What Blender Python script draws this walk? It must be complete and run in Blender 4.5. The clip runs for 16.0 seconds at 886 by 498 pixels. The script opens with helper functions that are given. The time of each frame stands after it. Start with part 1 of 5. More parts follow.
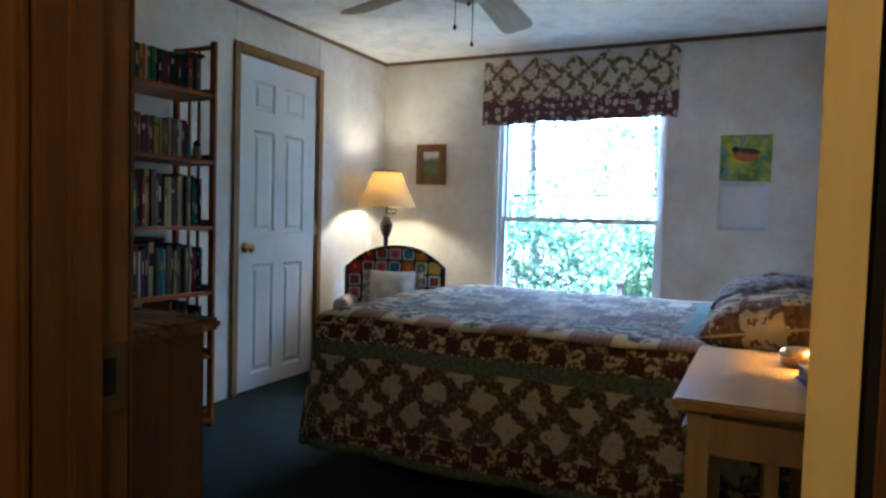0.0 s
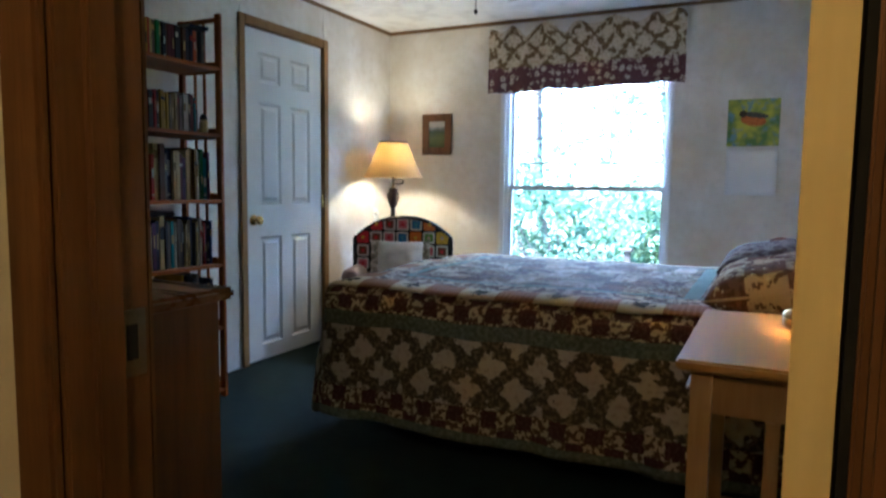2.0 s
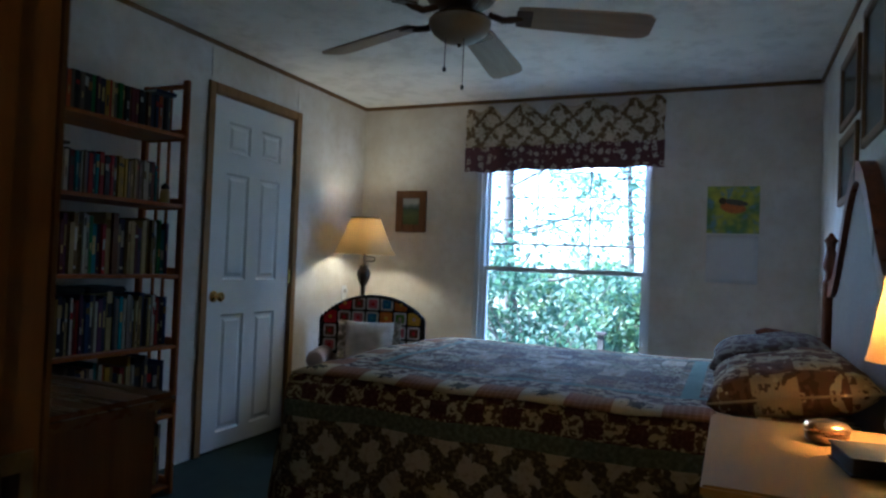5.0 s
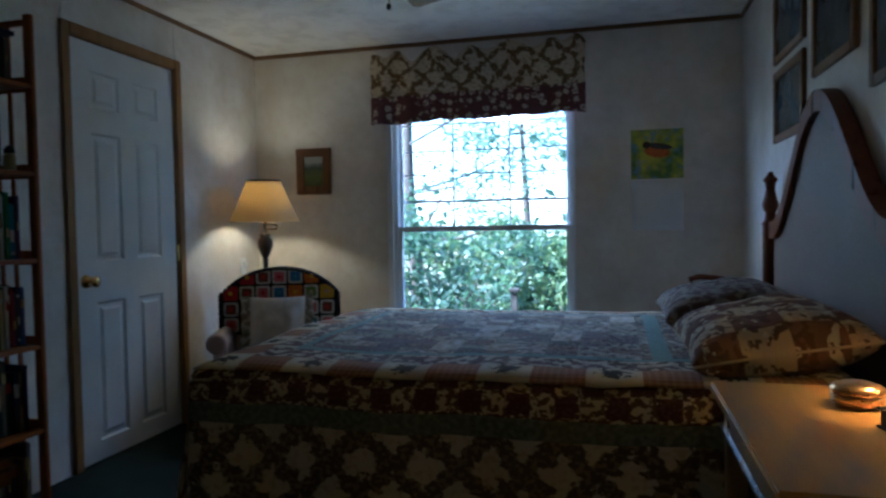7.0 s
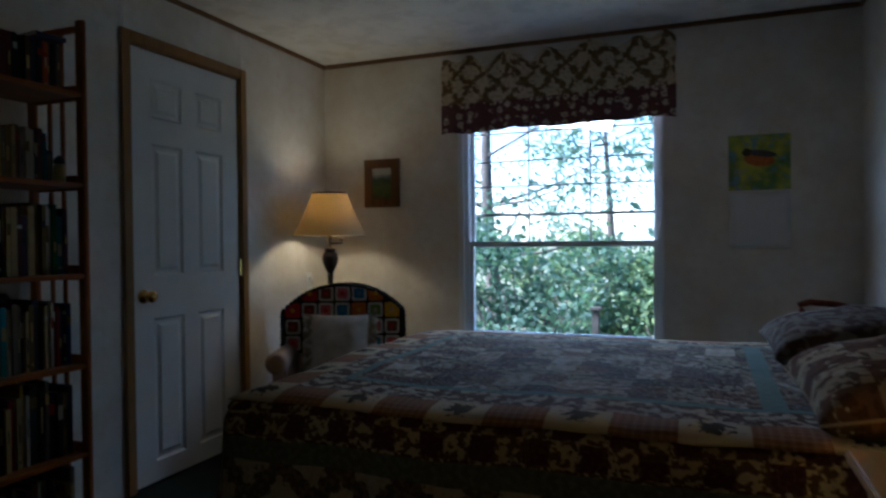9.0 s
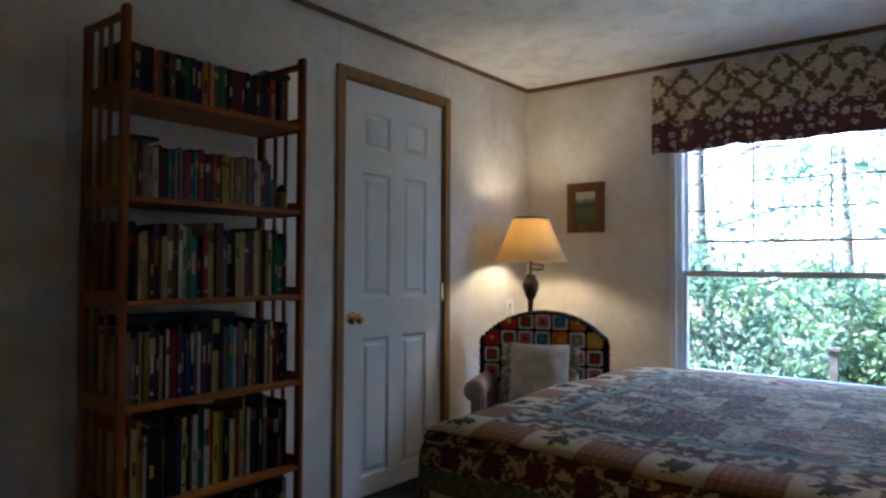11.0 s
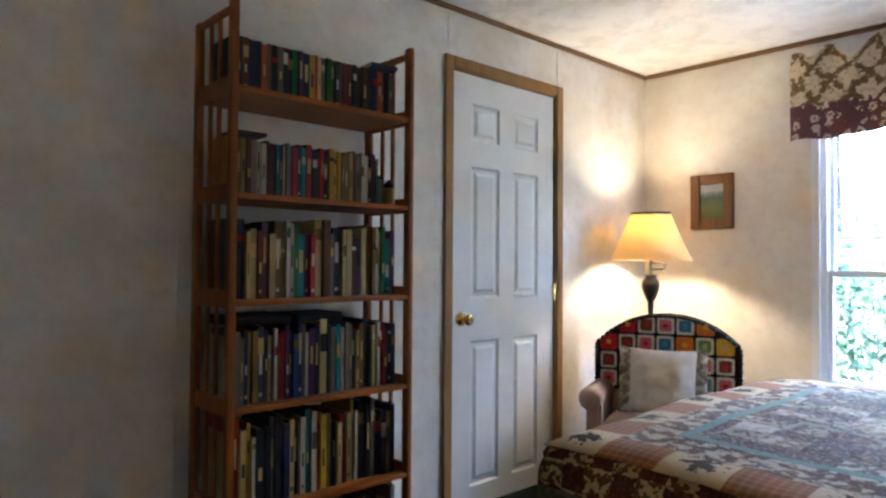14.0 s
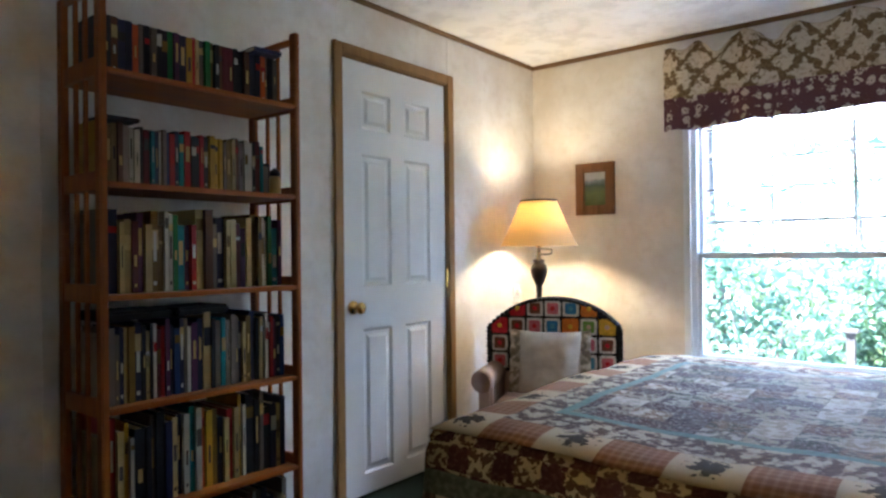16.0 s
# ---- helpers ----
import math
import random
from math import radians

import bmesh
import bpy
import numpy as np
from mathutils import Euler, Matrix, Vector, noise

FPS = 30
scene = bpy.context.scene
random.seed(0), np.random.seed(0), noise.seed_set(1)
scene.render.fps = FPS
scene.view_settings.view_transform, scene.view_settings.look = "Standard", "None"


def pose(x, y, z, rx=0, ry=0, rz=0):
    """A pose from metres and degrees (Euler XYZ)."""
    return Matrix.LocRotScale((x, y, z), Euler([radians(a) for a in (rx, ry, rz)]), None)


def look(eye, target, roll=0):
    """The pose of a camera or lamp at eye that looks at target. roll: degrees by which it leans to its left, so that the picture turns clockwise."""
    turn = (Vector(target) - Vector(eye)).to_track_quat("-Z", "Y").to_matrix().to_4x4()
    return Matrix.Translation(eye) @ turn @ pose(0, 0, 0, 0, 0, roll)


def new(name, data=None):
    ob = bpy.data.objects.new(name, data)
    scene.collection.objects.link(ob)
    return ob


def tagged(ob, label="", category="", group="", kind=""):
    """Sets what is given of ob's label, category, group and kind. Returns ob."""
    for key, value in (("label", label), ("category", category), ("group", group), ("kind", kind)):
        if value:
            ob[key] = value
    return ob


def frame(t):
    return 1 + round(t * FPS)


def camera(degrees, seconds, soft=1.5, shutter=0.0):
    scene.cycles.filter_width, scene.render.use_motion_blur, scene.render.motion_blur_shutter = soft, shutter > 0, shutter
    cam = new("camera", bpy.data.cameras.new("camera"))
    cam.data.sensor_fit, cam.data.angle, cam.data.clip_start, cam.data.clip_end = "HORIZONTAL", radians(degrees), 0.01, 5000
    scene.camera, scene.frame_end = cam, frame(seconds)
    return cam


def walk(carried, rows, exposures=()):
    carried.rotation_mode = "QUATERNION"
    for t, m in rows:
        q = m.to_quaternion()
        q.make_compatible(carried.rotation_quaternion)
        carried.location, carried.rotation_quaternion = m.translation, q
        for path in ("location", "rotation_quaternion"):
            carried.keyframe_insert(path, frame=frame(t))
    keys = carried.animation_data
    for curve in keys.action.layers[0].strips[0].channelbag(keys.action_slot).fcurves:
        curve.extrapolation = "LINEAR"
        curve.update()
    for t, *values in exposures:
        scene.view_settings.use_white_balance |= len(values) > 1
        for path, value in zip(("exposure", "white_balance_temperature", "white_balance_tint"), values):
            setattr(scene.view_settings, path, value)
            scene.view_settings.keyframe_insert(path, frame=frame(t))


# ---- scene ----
cam = camera(67.0, 16.0, 2.4, 0.5)
PATH = [
    (0, (2.824, -4.736, 1.112), (1.961, -2.934, 1.015), 1.6),
    (0.5, (2.832, -4.747, 1.092), (1.985, -2.945, 0.901), 1.2),
    (1, (2.844, -4.752, 1.063), (2.0, -2.961, 0.781), 1.3),
    (1.5, (2.844, -4.759, 1.074), (1.978, -2.982, 0.771), 1.3),
    (2, (2.837, -4.759, 1.108), (1.958, -2.972, 0.923), 0.7),
    (2.5, (2.835, -4.74, 1.118), (1.965, -2.941, 1.043), 0.8),
    (3, (2.835, -4.721, 1.13), (1.969, -2.918, 1.175), 1.1),
    (3.5, (2.824, -4.722, 1.146), (1.968, -2.918, 1.26), 1.0),
    (4, (2.803, -4.729, 1.143), (1.974, -2.911, 1.243), 2.2),
    (6.5, (2.492, -4.294, 1.125), (1.833, -2.406, 1.078), -1.1),
    (7, (2.443, -4.273, 1.127), (1.945, -2.337, 1.058), -1.0),
    (7.5, (2.468, -4.219, 1.126), (2.023, -2.273, 1.011), -0.4),
    (8, (2.418, -4.16, 1.11), (1.894, -2.233, 0.997), -0.9),
    (8.5, (2.427, -4.074, 1.127), (1.821, -2.169, 1.05), -1.0),
    (9, (2.418, -3.987, 1.139), (1.69, -2.124, 1.112), -0.6),
    (9.5, (2.397, -3.913, 1.143), (1.508, -2.121, 1.159), -0.1),
    (10, (2.405, -3.9, 1.142), (1.35, -2.201, 1.146), 0.1),
    (12.5, (2.239, -3.807, 1.16), (0.869, -2.354, 1.266), 0.5),
    (13, (2.235, -3.784, 1.146), (0.805, -2.388, 1.22), 0.5),
    (13.5, (2.228, -3.775, 1.153), (0.752, -2.426, 1.216), 0.7),
    (14, (2.221, -3.781, 1.146), (0.753, -2.423, 1.19), 0.4),
    (14.5, (2.225, -3.775, 1.151), (0.798, -2.373, 1.17), 0.1),
    (15, (2.242, -3.765, 1.149), (0.868, -2.311, 1.162), -0.2),
    (15.5, (2.239, -3.755, 1.138), (0.939, -2.235, 1.15), -0.9),
    (16, (2.26, -3.757, 1.147), (1.007, -2.199, 1.154), -0.6),
]
EXPOSURES = [(0, 4.65, 4500, 12), (0.7, 4.45, 4500, 12), (1.5, 4.6, 4550, 13), (2.5, 4.88, 4600, 13), (3.5, 3.9, 4500, 13), (4, 3.45, 4450, 12), (6.5, 3.4, 4400, 10), (7.5, 2.5, 4500, 10), (8.5, 2.3, 4650, 12), (9, 2.35, 4800, 13), (10, 2.85, 4900, 15), (12.5, 5.2, 5200, 20), (14.5, 5.45, 5200, 20), (16, 5.18, 5150, 19)]
walk(cam, [(t, look(eye, target, roll)) for t, eye, target, roll in PATH], EXPOSURES)

# ---- world and light ----
world = bpy.data.worlds.new("world")
scene.world = world
world.use_nodes = True
sky = world.node_tree.nodes.new("ShaderNodeTexSky")
sky.sky_type, sky.sun_disc = "NISHITA", False
sky.sun_elevation, sky.sun_rotation = radians(48), radians(235)
back = world.node_tree.nodes["Background"]
back.inputs["Strength"].default_value = 0.15
world.node_tree.links.new(sky.outputs[0], back.inputs[0])


def lamp(name, kind, energy, color, m, size=0.0, size_y=0.0):
    data = bpy.data.lights.new(name, kind)
    data.energy, data.color = energy, color
    if kind == "AREA":
        data.shape, data.size, data.size_y = "RECTANGLE", size, size_y
    elif kind == "SUN":
        data.angle = size
    else:
        data.shadow_soft_size = size
    ob = new(name, data)
    ob.matrix_world = m
    return ob


lamp("sun", "SUN", 5.0, (1.0, 0.95, 0.86), look((-9.0, -5.0, 12.0), (0, 0, 0)), radians(0.6))
lamp("sky_light", "AREA", 5.2, (0.84, 0.93, 1.0), look((1.35, 0.58, 2.25), (3.2, -1.3, 0.6)), 1.5, 0.7)
WARM = (1.0, 0.76, 0.38)
lamp("corner_bulb", "POINT", 0.72, WARM, pose(0.27, -0.40, 1.332), 0.045)
lamp("bedside_bulb", "POINT", 1.7, (1.0, 0.53, 0.13), pose(3.085, -2.76, 1.065), 0.03)
lamp("hall_bulb", "POINT", 0.62, (1.0, 0.60, 0.19), pose(2.8, -5.4, 2.0), 0.08)



# ---- material helpers ----
def material(name):
    m = bpy.data.materials.new(name)
    m.use_nodes = True
    return m, m.node_tree, m.node_tree.nodes["Principled BSDF"]


def node(tree, kind, **inputs):
    n = tree.nodes.new("ShaderNode" + kind)
    for key, value in inputs.items():
        k = int(key[1:]) if key[0] == "i" and key[1:].isdigit() else key.replace("_", " ")
        if hasattr(value, "links"):
            tree.links.new(value, n.inputs[k])
        else:
            n.inputs[k].default_value = value
    return n


def calc(tree, op, a, b=0.0, c=0.0):
    n = node(tree, "Math", i0=a, i1=b, i2=c)
    n.operation = op
    return n.outputs[0]


def rgb(c):
    return (c[0], c[1], c[2], 1.0)


def blend(tree, fac, a, b, kind="MIX"):
    n = tree.nodes.new("ShaderNodeMix")
    n.data_type, n.blend_type = "RGBA", kind
    for i, v in ((0, fac), (6, a), (7, b)):
        if hasattr(v, "links"):
            tree.links.new(v, n.inputs[i])
        else:
            n.inputs[i].default_value = rgb(v) if i else v
    return n.outputs[2]


def coords(tree, scale=(1, 1, 1), kind="Object", turn=0.0):
    tc = tree.nodes.new("ShaderNodeTexCoord")
    n = node(tree, "Mapping", Vector=tc.outputs[kind], Scale=scale, Rotation=(0, 0, turn))
    return n.outputs[0]


def grain(tree, vec, scale, detail=4.0, rough=0.55):
    return node(tree, "TexNoise", Vector=vec, Scale=scale, Detail=detail, Roughness=rough).outputs[0]


def ramp(tree, fac, lo, hi):
    n = node(tree, "MapRange", Value=fac, From_Min=lo, From_Max=hi)
    return n.outputs[0]


def bump(tree, bsdf, height, strength, distance=0.004):
    b = node(tree, "Bump", Height=height, Strength=strength, Distance=distance)
    tree.links.new(b.outputs[0], bsdf.inputs["Normal"])


def surface(name, color, rough=0.6, vary=0.12, scale=6.0, fine=90.0, relief=0.15, metal=0.0, per_object=0.0, stretch=(1, 1, 1)):
    """A plain surface with blotches, grain and relief."""
    m, tree, bsdf = material(name)
    vec = coords(tree, stretch)
    a, b = grain(tree, vec, scale), grain(tree, vec, fine, 2.0)
    dark = tuple(v * (1 - 2 * vary) for v in color)
    lite = tuple(min(1, v * (1 + vary)) for v in color)
    col = blend(tree, ramp(tree, a, 0.3, 0.7), dark, lite)
    col = blend(tree, calc(tree, "MULTIPLY", ramp(tree, b, 0.35, 0.65), 0.35), col, dark)
    if per_object:
        rnd = tree.nodes.new("ShaderNodeObjectInfo").outputs["Random"]
        hsv = node(tree, "HueSaturation", Color=col, Value=calc(tree, "MULTIPLY_ADD", rnd, per_object, 1 - per_object / 2))
        col = hsv.outputs[0]
    tree.links.new(col, bsdf.inputs["Base Color"])
    tree.links.new(calc(tree, "MULTIPLY_ADD", b, 0.2, rough - 0.1), bsdf.inputs["Roughness"])
    bsdf.inputs["Metallic"].default_value = metal
    bsdf.inputs["Specular IOR Level"].default_value = 0.5 if metal else 0.3
    if relief:
        bump(tree, bsdf, b, relief)
    return m


def wood(name, dark, lite, rough=0.4, axis="z", scale=1.0):
    m, tree, bsdf = material(name)
    st = {"x": (1.2, 14, 14), "y": (14, 1.2, 14), "z": (14, 14, 1.2)}[axis]
    vec = coords(tree, tuple(v * scale for v in st))
    a = grain(tree, vec, 2.2, 6.0, 0.6)
    b = grain(tree, vec, 14.0, 3.0)
    big = grain(tree, coords(tree), 2.5)
    col = blend(tree, ramp(tree, a, 0.3, 0.72), dark, lite)
    col = blend(tree, calc(tree, "MULTIPLY", ramp(tree, b, 0.45, 0.7), 0.4), col, dark)
    col = blend(tree, calc(tree, "MULTIPLY", ramp(tree, big, 0.35, 0.75), 0.3), col, dark)
    tree.links.new(col, bsdf.inputs["Base Color"])
    tree.links.new(calc(tree, "MULTIPLY_ADD", a, 0.22, rough - 0.11), bsdf.inputs["Roughness"])
    bsdf.inputs["Specular IOR Level"].default_value = 0.28
    bump(tree, bsdf, b, 0.12, 0.002)
    return m


# ---- mesh helpers ----
def add_box(bm, lo, hi, bevel=0.0, m=None):
    lo, hi = Vector(lo), Vector(hi)
    vs = bmesh.ops.create_cube(bm, size=1.0)["verts"]
    for v in vs:
        v.co = Vector([lo[i] + (v.co[i] + 0.5) * (hi[i] - lo[i]) for i in range(3)])
    if bevel:
        es = list({e for v in vs for e in v.link_edges})
        r = bmesh.ops.bevel(bm, geom=es, offset=bevel, segments=2, affect="EDGES", clamp_overlap=True)
        vs = list({v for f in r["faces"] for v in f.verts} | {v for v in vs if v.is_valid})
    if m is not None:
        bmesh.ops.transform(bm, matrix=m, verts=vs)
    return bm


def boxes(*items, bevel=0.0):
    bm = bmesh.new()
    for lo, hi in items:
        add_box(bm, lo, hi, bevel)
    return bm


def lathe(profile, seg=28, at=(0, 0, 0), bm=None):
    """A solid of revolution from (radius, height) pairs."""
    bm = bm or bmesh.new()
    rings = []
    for r, z in profile:
        rings.append([bm.verts.new((at[0] + r * math.cos(2 * math.pi * i / seg), at[1] + r * math.sin(2 * math.pi * i / seg), at[2] + z)) for i in range(seg)])
    for a, b in zip(rings, rings[1:]):
        for i in range(seg):
            bm.faces.new((a[i], a[(i + 1) % seg], b[(i + 1) % seg], b[i]))
    if profile[0][0] > 1e-4:
        bm.faces.new(list(reversed(rings[0])))
    if profile[-1][0] > 1e-4:
        bm.faces.new(rings[-1])
    bmesh.ops.remove_doubles(bm, verts=bm.verts, dist=1e-5)
    return bm


def tube(points, radii, seg=8, bm=None):
    bm = bm or bmesh.new()
    pts = [Vector(p) for p in points]
    if not hasattr(radii, "__len__"):
        radii = [radii] * len(pts)
    rings = []
    for i, p in enumerate(pts):
        d = (pts[min(i + 1, len(pts) - 1)] - pts[max(i - 1, 0)]).normalized()
        side = d.cross(Vector((0.13, 0.21, 0.97))).normalized()
        up = side.cross(d)
        rings.append([bm.verts.new(p + radii[i] * (math.cos(2 * math.pi * k / seg) * side + math.sin(2 * math.pi * k / seg) * up)) for k in range(seg)])
    for a, b in zip(rings, rings[1:]):
        for k in range(seg):
            bm.faces.new((a[k], a[(k + 1) % seg], b[(k + 1) % seg], b[k]))
    bm.faces.new(list(reversed(rings[0])))
    bm.faces.new(rings[-1])
    return bm


def prism(outline, y0, y1, plane="xz", bm=None):
    """An outline in one plane, pushed along the third axis."""
    bm = bm or bmesh.new()

    def put(a, b, c):
        return {"xz": (a, c, b), "yz": (c, a, b), "xy": (a, b, c)}[plane]

    lo = [bm.verts.new(put(a, b, y0)) for a, b in outline]
    hi = [bm.verts.new(put(a, b, y1)) for a, b in outline]
    n = len(outline)
    bm.faces.new(lo)
    bm.faces.new(list(reversed(hi)))
    for i in range(n):
        bm.faces.new((lo[i], hi[i], hi[(i + 1) % n], lo[(i + 1) % n]))
    return bm


def mesh_of(name, bm, mats, smooth=False):
    bmesh.ops.recalc_face_normals(bm, faces=bm.faces)
    me = bpy.data.meshes.new(name)
    if smooth:
        for f in bm.faces:
            f.smooth = True
    bm.to_mesh(me)
    bm.free()
    for m in mats if isinstance(mats, (list, tuple)) else [mats]:
        me.materials.append(m)
    return me


def part(name, bm, mat, parent, label="", smooth=False):
    ob = new(name, mesh_of(name, bm, mat, smooth))
    ob.parent = parent
    return tagged(ob, label)


def thing(name, at, label, category, group="", turn=0.0, kind=""):
    ob = new(name)
    ob.empty_display_size = 0.05
    ob.matrix_world = pose(*at, 0, 0, turn)
    return tagged(ob, label, category, group, kind)


def solid(name, bm, mat, label, category, at=(0, 0, 0), group="", kind="", smooth=False, turn=0.0):
    ob = new(name, mesh_of(name, bm, mat, smooth))
    ob.matrix_world = pose(*at, 0, 0, turn)
    return tagged(ob, label, category, group, kind)


def structure(name, bm, mat, label, smooth=False):
    return solid(name, bm, mat, label, name.rstrip("_0123456789").split("_")[0], kind="structure", smooth=smooth)


# ---- materials ----
def wallpaper():
    m, tree, bsdf = material("vinyl_wallboard")
    vec = coords(tree)
    a, b, c = grain(tree, vec, 3.2, 5.0, 0.62), grain(tree, vec, 16.0, 5.0, 0.6), grain(tree, vec, 160.0, 2.0)
    col = blend(tree, ramp(tree, a, 0.35, 0.68), (0.64, 0.59, 0.52), (0.79, 0.77, 0.74))
    col = blend(tree, calc(tree, "MULTIPLY", ramp(tree, b, 0.5, 0.72), 0.5), col, (0.58, 0.53, 0.46))
    tree.links.new(col, bsdf.inputs["Base Color"])
    bsdf.inputs["Roughness"].default_value = 0.62
    bump(tree, bsdf, c, 0.08, 0.002)
    return m


def ceiling_coat():
    m, tree, bsdf = material("stomped_ceiling")
    vec = coords(tree)
    a, b, c = grain(tree, vec, 7.0, 6.0, 0.65), grain(tree, vec, 30.0, 4.0, 0.7), grain(tree, vec, 2.0)
    col = blend(tree, ramp(tree, c, 0.3, 0.7), (0.78, 0.76, 0.72), (0.86, 0.85, 0.83))
    col = blend(tree, calc(tree, "MULTIPLY", ramp(tree, a, 0.48, 0.62), 0.5), col, (0.58, 0.56, 0.53))
    tree.links.new(col, bsdf.inputs["Base Color"])
    bsdf.inputs["Roughness"].default_value = 0.85
    bump(tree, bsdf, calc(tree, "ADD", a, calc(tree, "MULTIPLY", b, 0.5)), 0.55, 0.012)
    return m


WALL = wallpaper()
CEILING = ceiling_coat()
HALLWALL = surface("hall_wallboard", (0.66, 0.58, 0.42), 0.65, 0.05, 4, 120, 0.08)
CARPET = surface("green_carpet", (0.006, 0.019, 0.016), 0.95, 0.2, 9, 320, 0.9)
TRIM = wood("trim_oak", (0.21, 0.112, 0.036), (0.37, 0.21, 0.072), 0.48, "z")
TRIMX = wood("trim_oak_along", (0.15, 0.085, 0.038), (0.27, 0.165, 0.078), 0.5, "x")
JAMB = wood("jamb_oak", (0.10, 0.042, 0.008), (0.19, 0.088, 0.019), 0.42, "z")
WHITE = surface("white_paint", (0.74, 0.75, 0.76), 0.42, 0.04, 3, 140, 0.05)
VINYL = surface("white_vinyl", (0.80, 0.82, 0.84), 0.35, 0.03, 3, 140, 0.02)
BRASS = surface("polished_brass", (0.80, 0.55, 0.20), 0.22, 0.06, 20, 200, 0.02, 1.0)
STEEL = surface("strike_metal", (0.20, 0.15, 0.09), 0.4, 0.1, 20, 200, 0.02, 1.0)
CHROME = surface("bright_steel", (0.75, 0.76, 0.78), 0.25, 0.05, 20, 200, 0.02, 1.0)
BLACK = surface("flat_black", (0.01, 0.009, 0.008), 0.8, 0.1)
CHERRY = wood("shelf_cherry", (0.18, 0.046, 0.003), (0.42, 0.125, 0.007), 0.46, "z")
CHERRYX = wood("shelf_cherry_along", (0.18, 0.046, 0.003), (0.42, 0.125, 0.007), 0.46, "y")
DRESSER = wood("dresser_maple", (0.085, 0.034, 0.008), (0.17, 0.072, 0.018), 0.36, "z")
MAPLE = wood("table_birch", (0.33, 0.175, 0.030), (0.47, 0.265, 0.05), 0.36, "y", 0.7)
MAPLEZ = wood("table_birch_upright", (0.33, 0.18, 0.055), (0.46, 0.27, 0.095), 0.34, "z")
BEDWOOD = wood("headboard_cherry", (0.09, 0.026, 0.010), (0.22, 0.070, 0.024), 0.3, "z")

# ---- the room: far wall y = 0, left wall x = 0 ----
XR, YB, ZC = 3.178, -4.18, 2.335
WX0, WX1, WZ0, WZ1 = 1.0, 2.195, 0.505, 2.02
wall_far = structure("wall_north", boxes(
    ((-0.12, 0, 0), (WX0, 0.13, ZC)), ((WX1, 0, 0), (XR + 0.12, 0.13, ZC)),
    ((WX0, 0, 0), (WX1, 0.13, WZ0)), ((WX0, 0, WZ1), (WX1, 0.13, ZC))), WALL, "off-white mottled vinyl wallboard with a window opening")
DY0, DY1, DZ = -1.672, -0.917, 2.045
structure("wall_west", boxes(
    ((-0.12, YB, 0), (0, DY0 - 0.015, ZC)), ((-0.12, DY1 + 0.015, 0), (0, 0, ZC)), ((-0.12, DY0 - 0.015, DZ + 0.015), (0, DY1 + 0.015, ZC))),
    WALL, "off-white mottled vinyl wallboard with a closet door")
structure("wall_east", boxes(((XR, YB, 0), (XR + 0.12, 0, ZC))), WALL, "off-white mottled vinyl wallboard hung with framed pictures")
EX0, EX1, EZ = 2.143, 2.887, 2.05
structure("wall_south", boxes(
    ((-0.12, YB - 0.05, 0), (EX0 - 0.02, YB, ZC)), ((EX1 + 0.02, YB - 0.05, 0), (XR + 0.12, YB, ZC)), ((EX0 - 0.02, YB - 0.05, EZ + 0.02), (EX1 + 0.02, YB, ZC))),
    WALL, "off-white mottled wallboard round the bedroom doorway")
structure("wall_hall_side", boxes(
    ((0.4, YB - 0.11, 0), (EX0 - 0.02, YB - 0.05, ZC)), ((EX1 + 0.02, YB - 0.11, 0), (4.2, YB - 0.05, ZC)), ((EX0 - 0.02, YB - 0.11, EZ + 0.02), (EX1 + 0.02, YB - 0.05, ZC))),
    HALLWALL, "cream hall wallboard beside the bedroom doorway")
structure("wall_hall_back", boxes(((0.4, -5.9, 0), (4.2, -5.8, ZC)), ((0.3, -5.8, 0), (0.4, YB - 0.11, ZC)), ((4.2, -5.8, 0), (4.3, YB - 0.11, ZC))), HALLWALL, "plain cream hall wallboard")
structure("floor", boxes(((-0.12, YB - 0.05, -0.1), (XR + 0.12, 0.0, 0)), ((0.3, -5.9, -0.1), (4.3, YB - 0.05, 0)), ((-0.75, -2.25, -0.1), (-0.12, -0.35, 0))), CARPET, "dark green cut-pile carpet")
structure("ceiling", boxes(((-0.12, YB - 0.05, ZC), (XR + 0.12, 0.13, ZC + 0.06)), ((0.3, -5.9, ZC), (4.3, YB - 0.05, ZC + 0.06)), ((-0.75, -2.25, ZC), (-0.12, -0.35, ZC + 0.06))), CEILING, "white ceiling with a stomped plaster texture")
structure("roof", boxes(((-0.95, -6.1, ZC + 0.061), (4.5, 0.22, ZC + 0.16))), WHITE, "plain flat roof deck over the house")
# closet behind the closed door
structure("wall_closet", boxes(((-0.75, -2.2, 0), (-0.7, -0.4, ZC)), ((-0.7, -2.25, 0), (-0.12, -2.2, ZC)), ((-0.7, -0.4, 0), (-0.12, -0.35, ZC))), WALL, "plain closet wallboard behind the door")


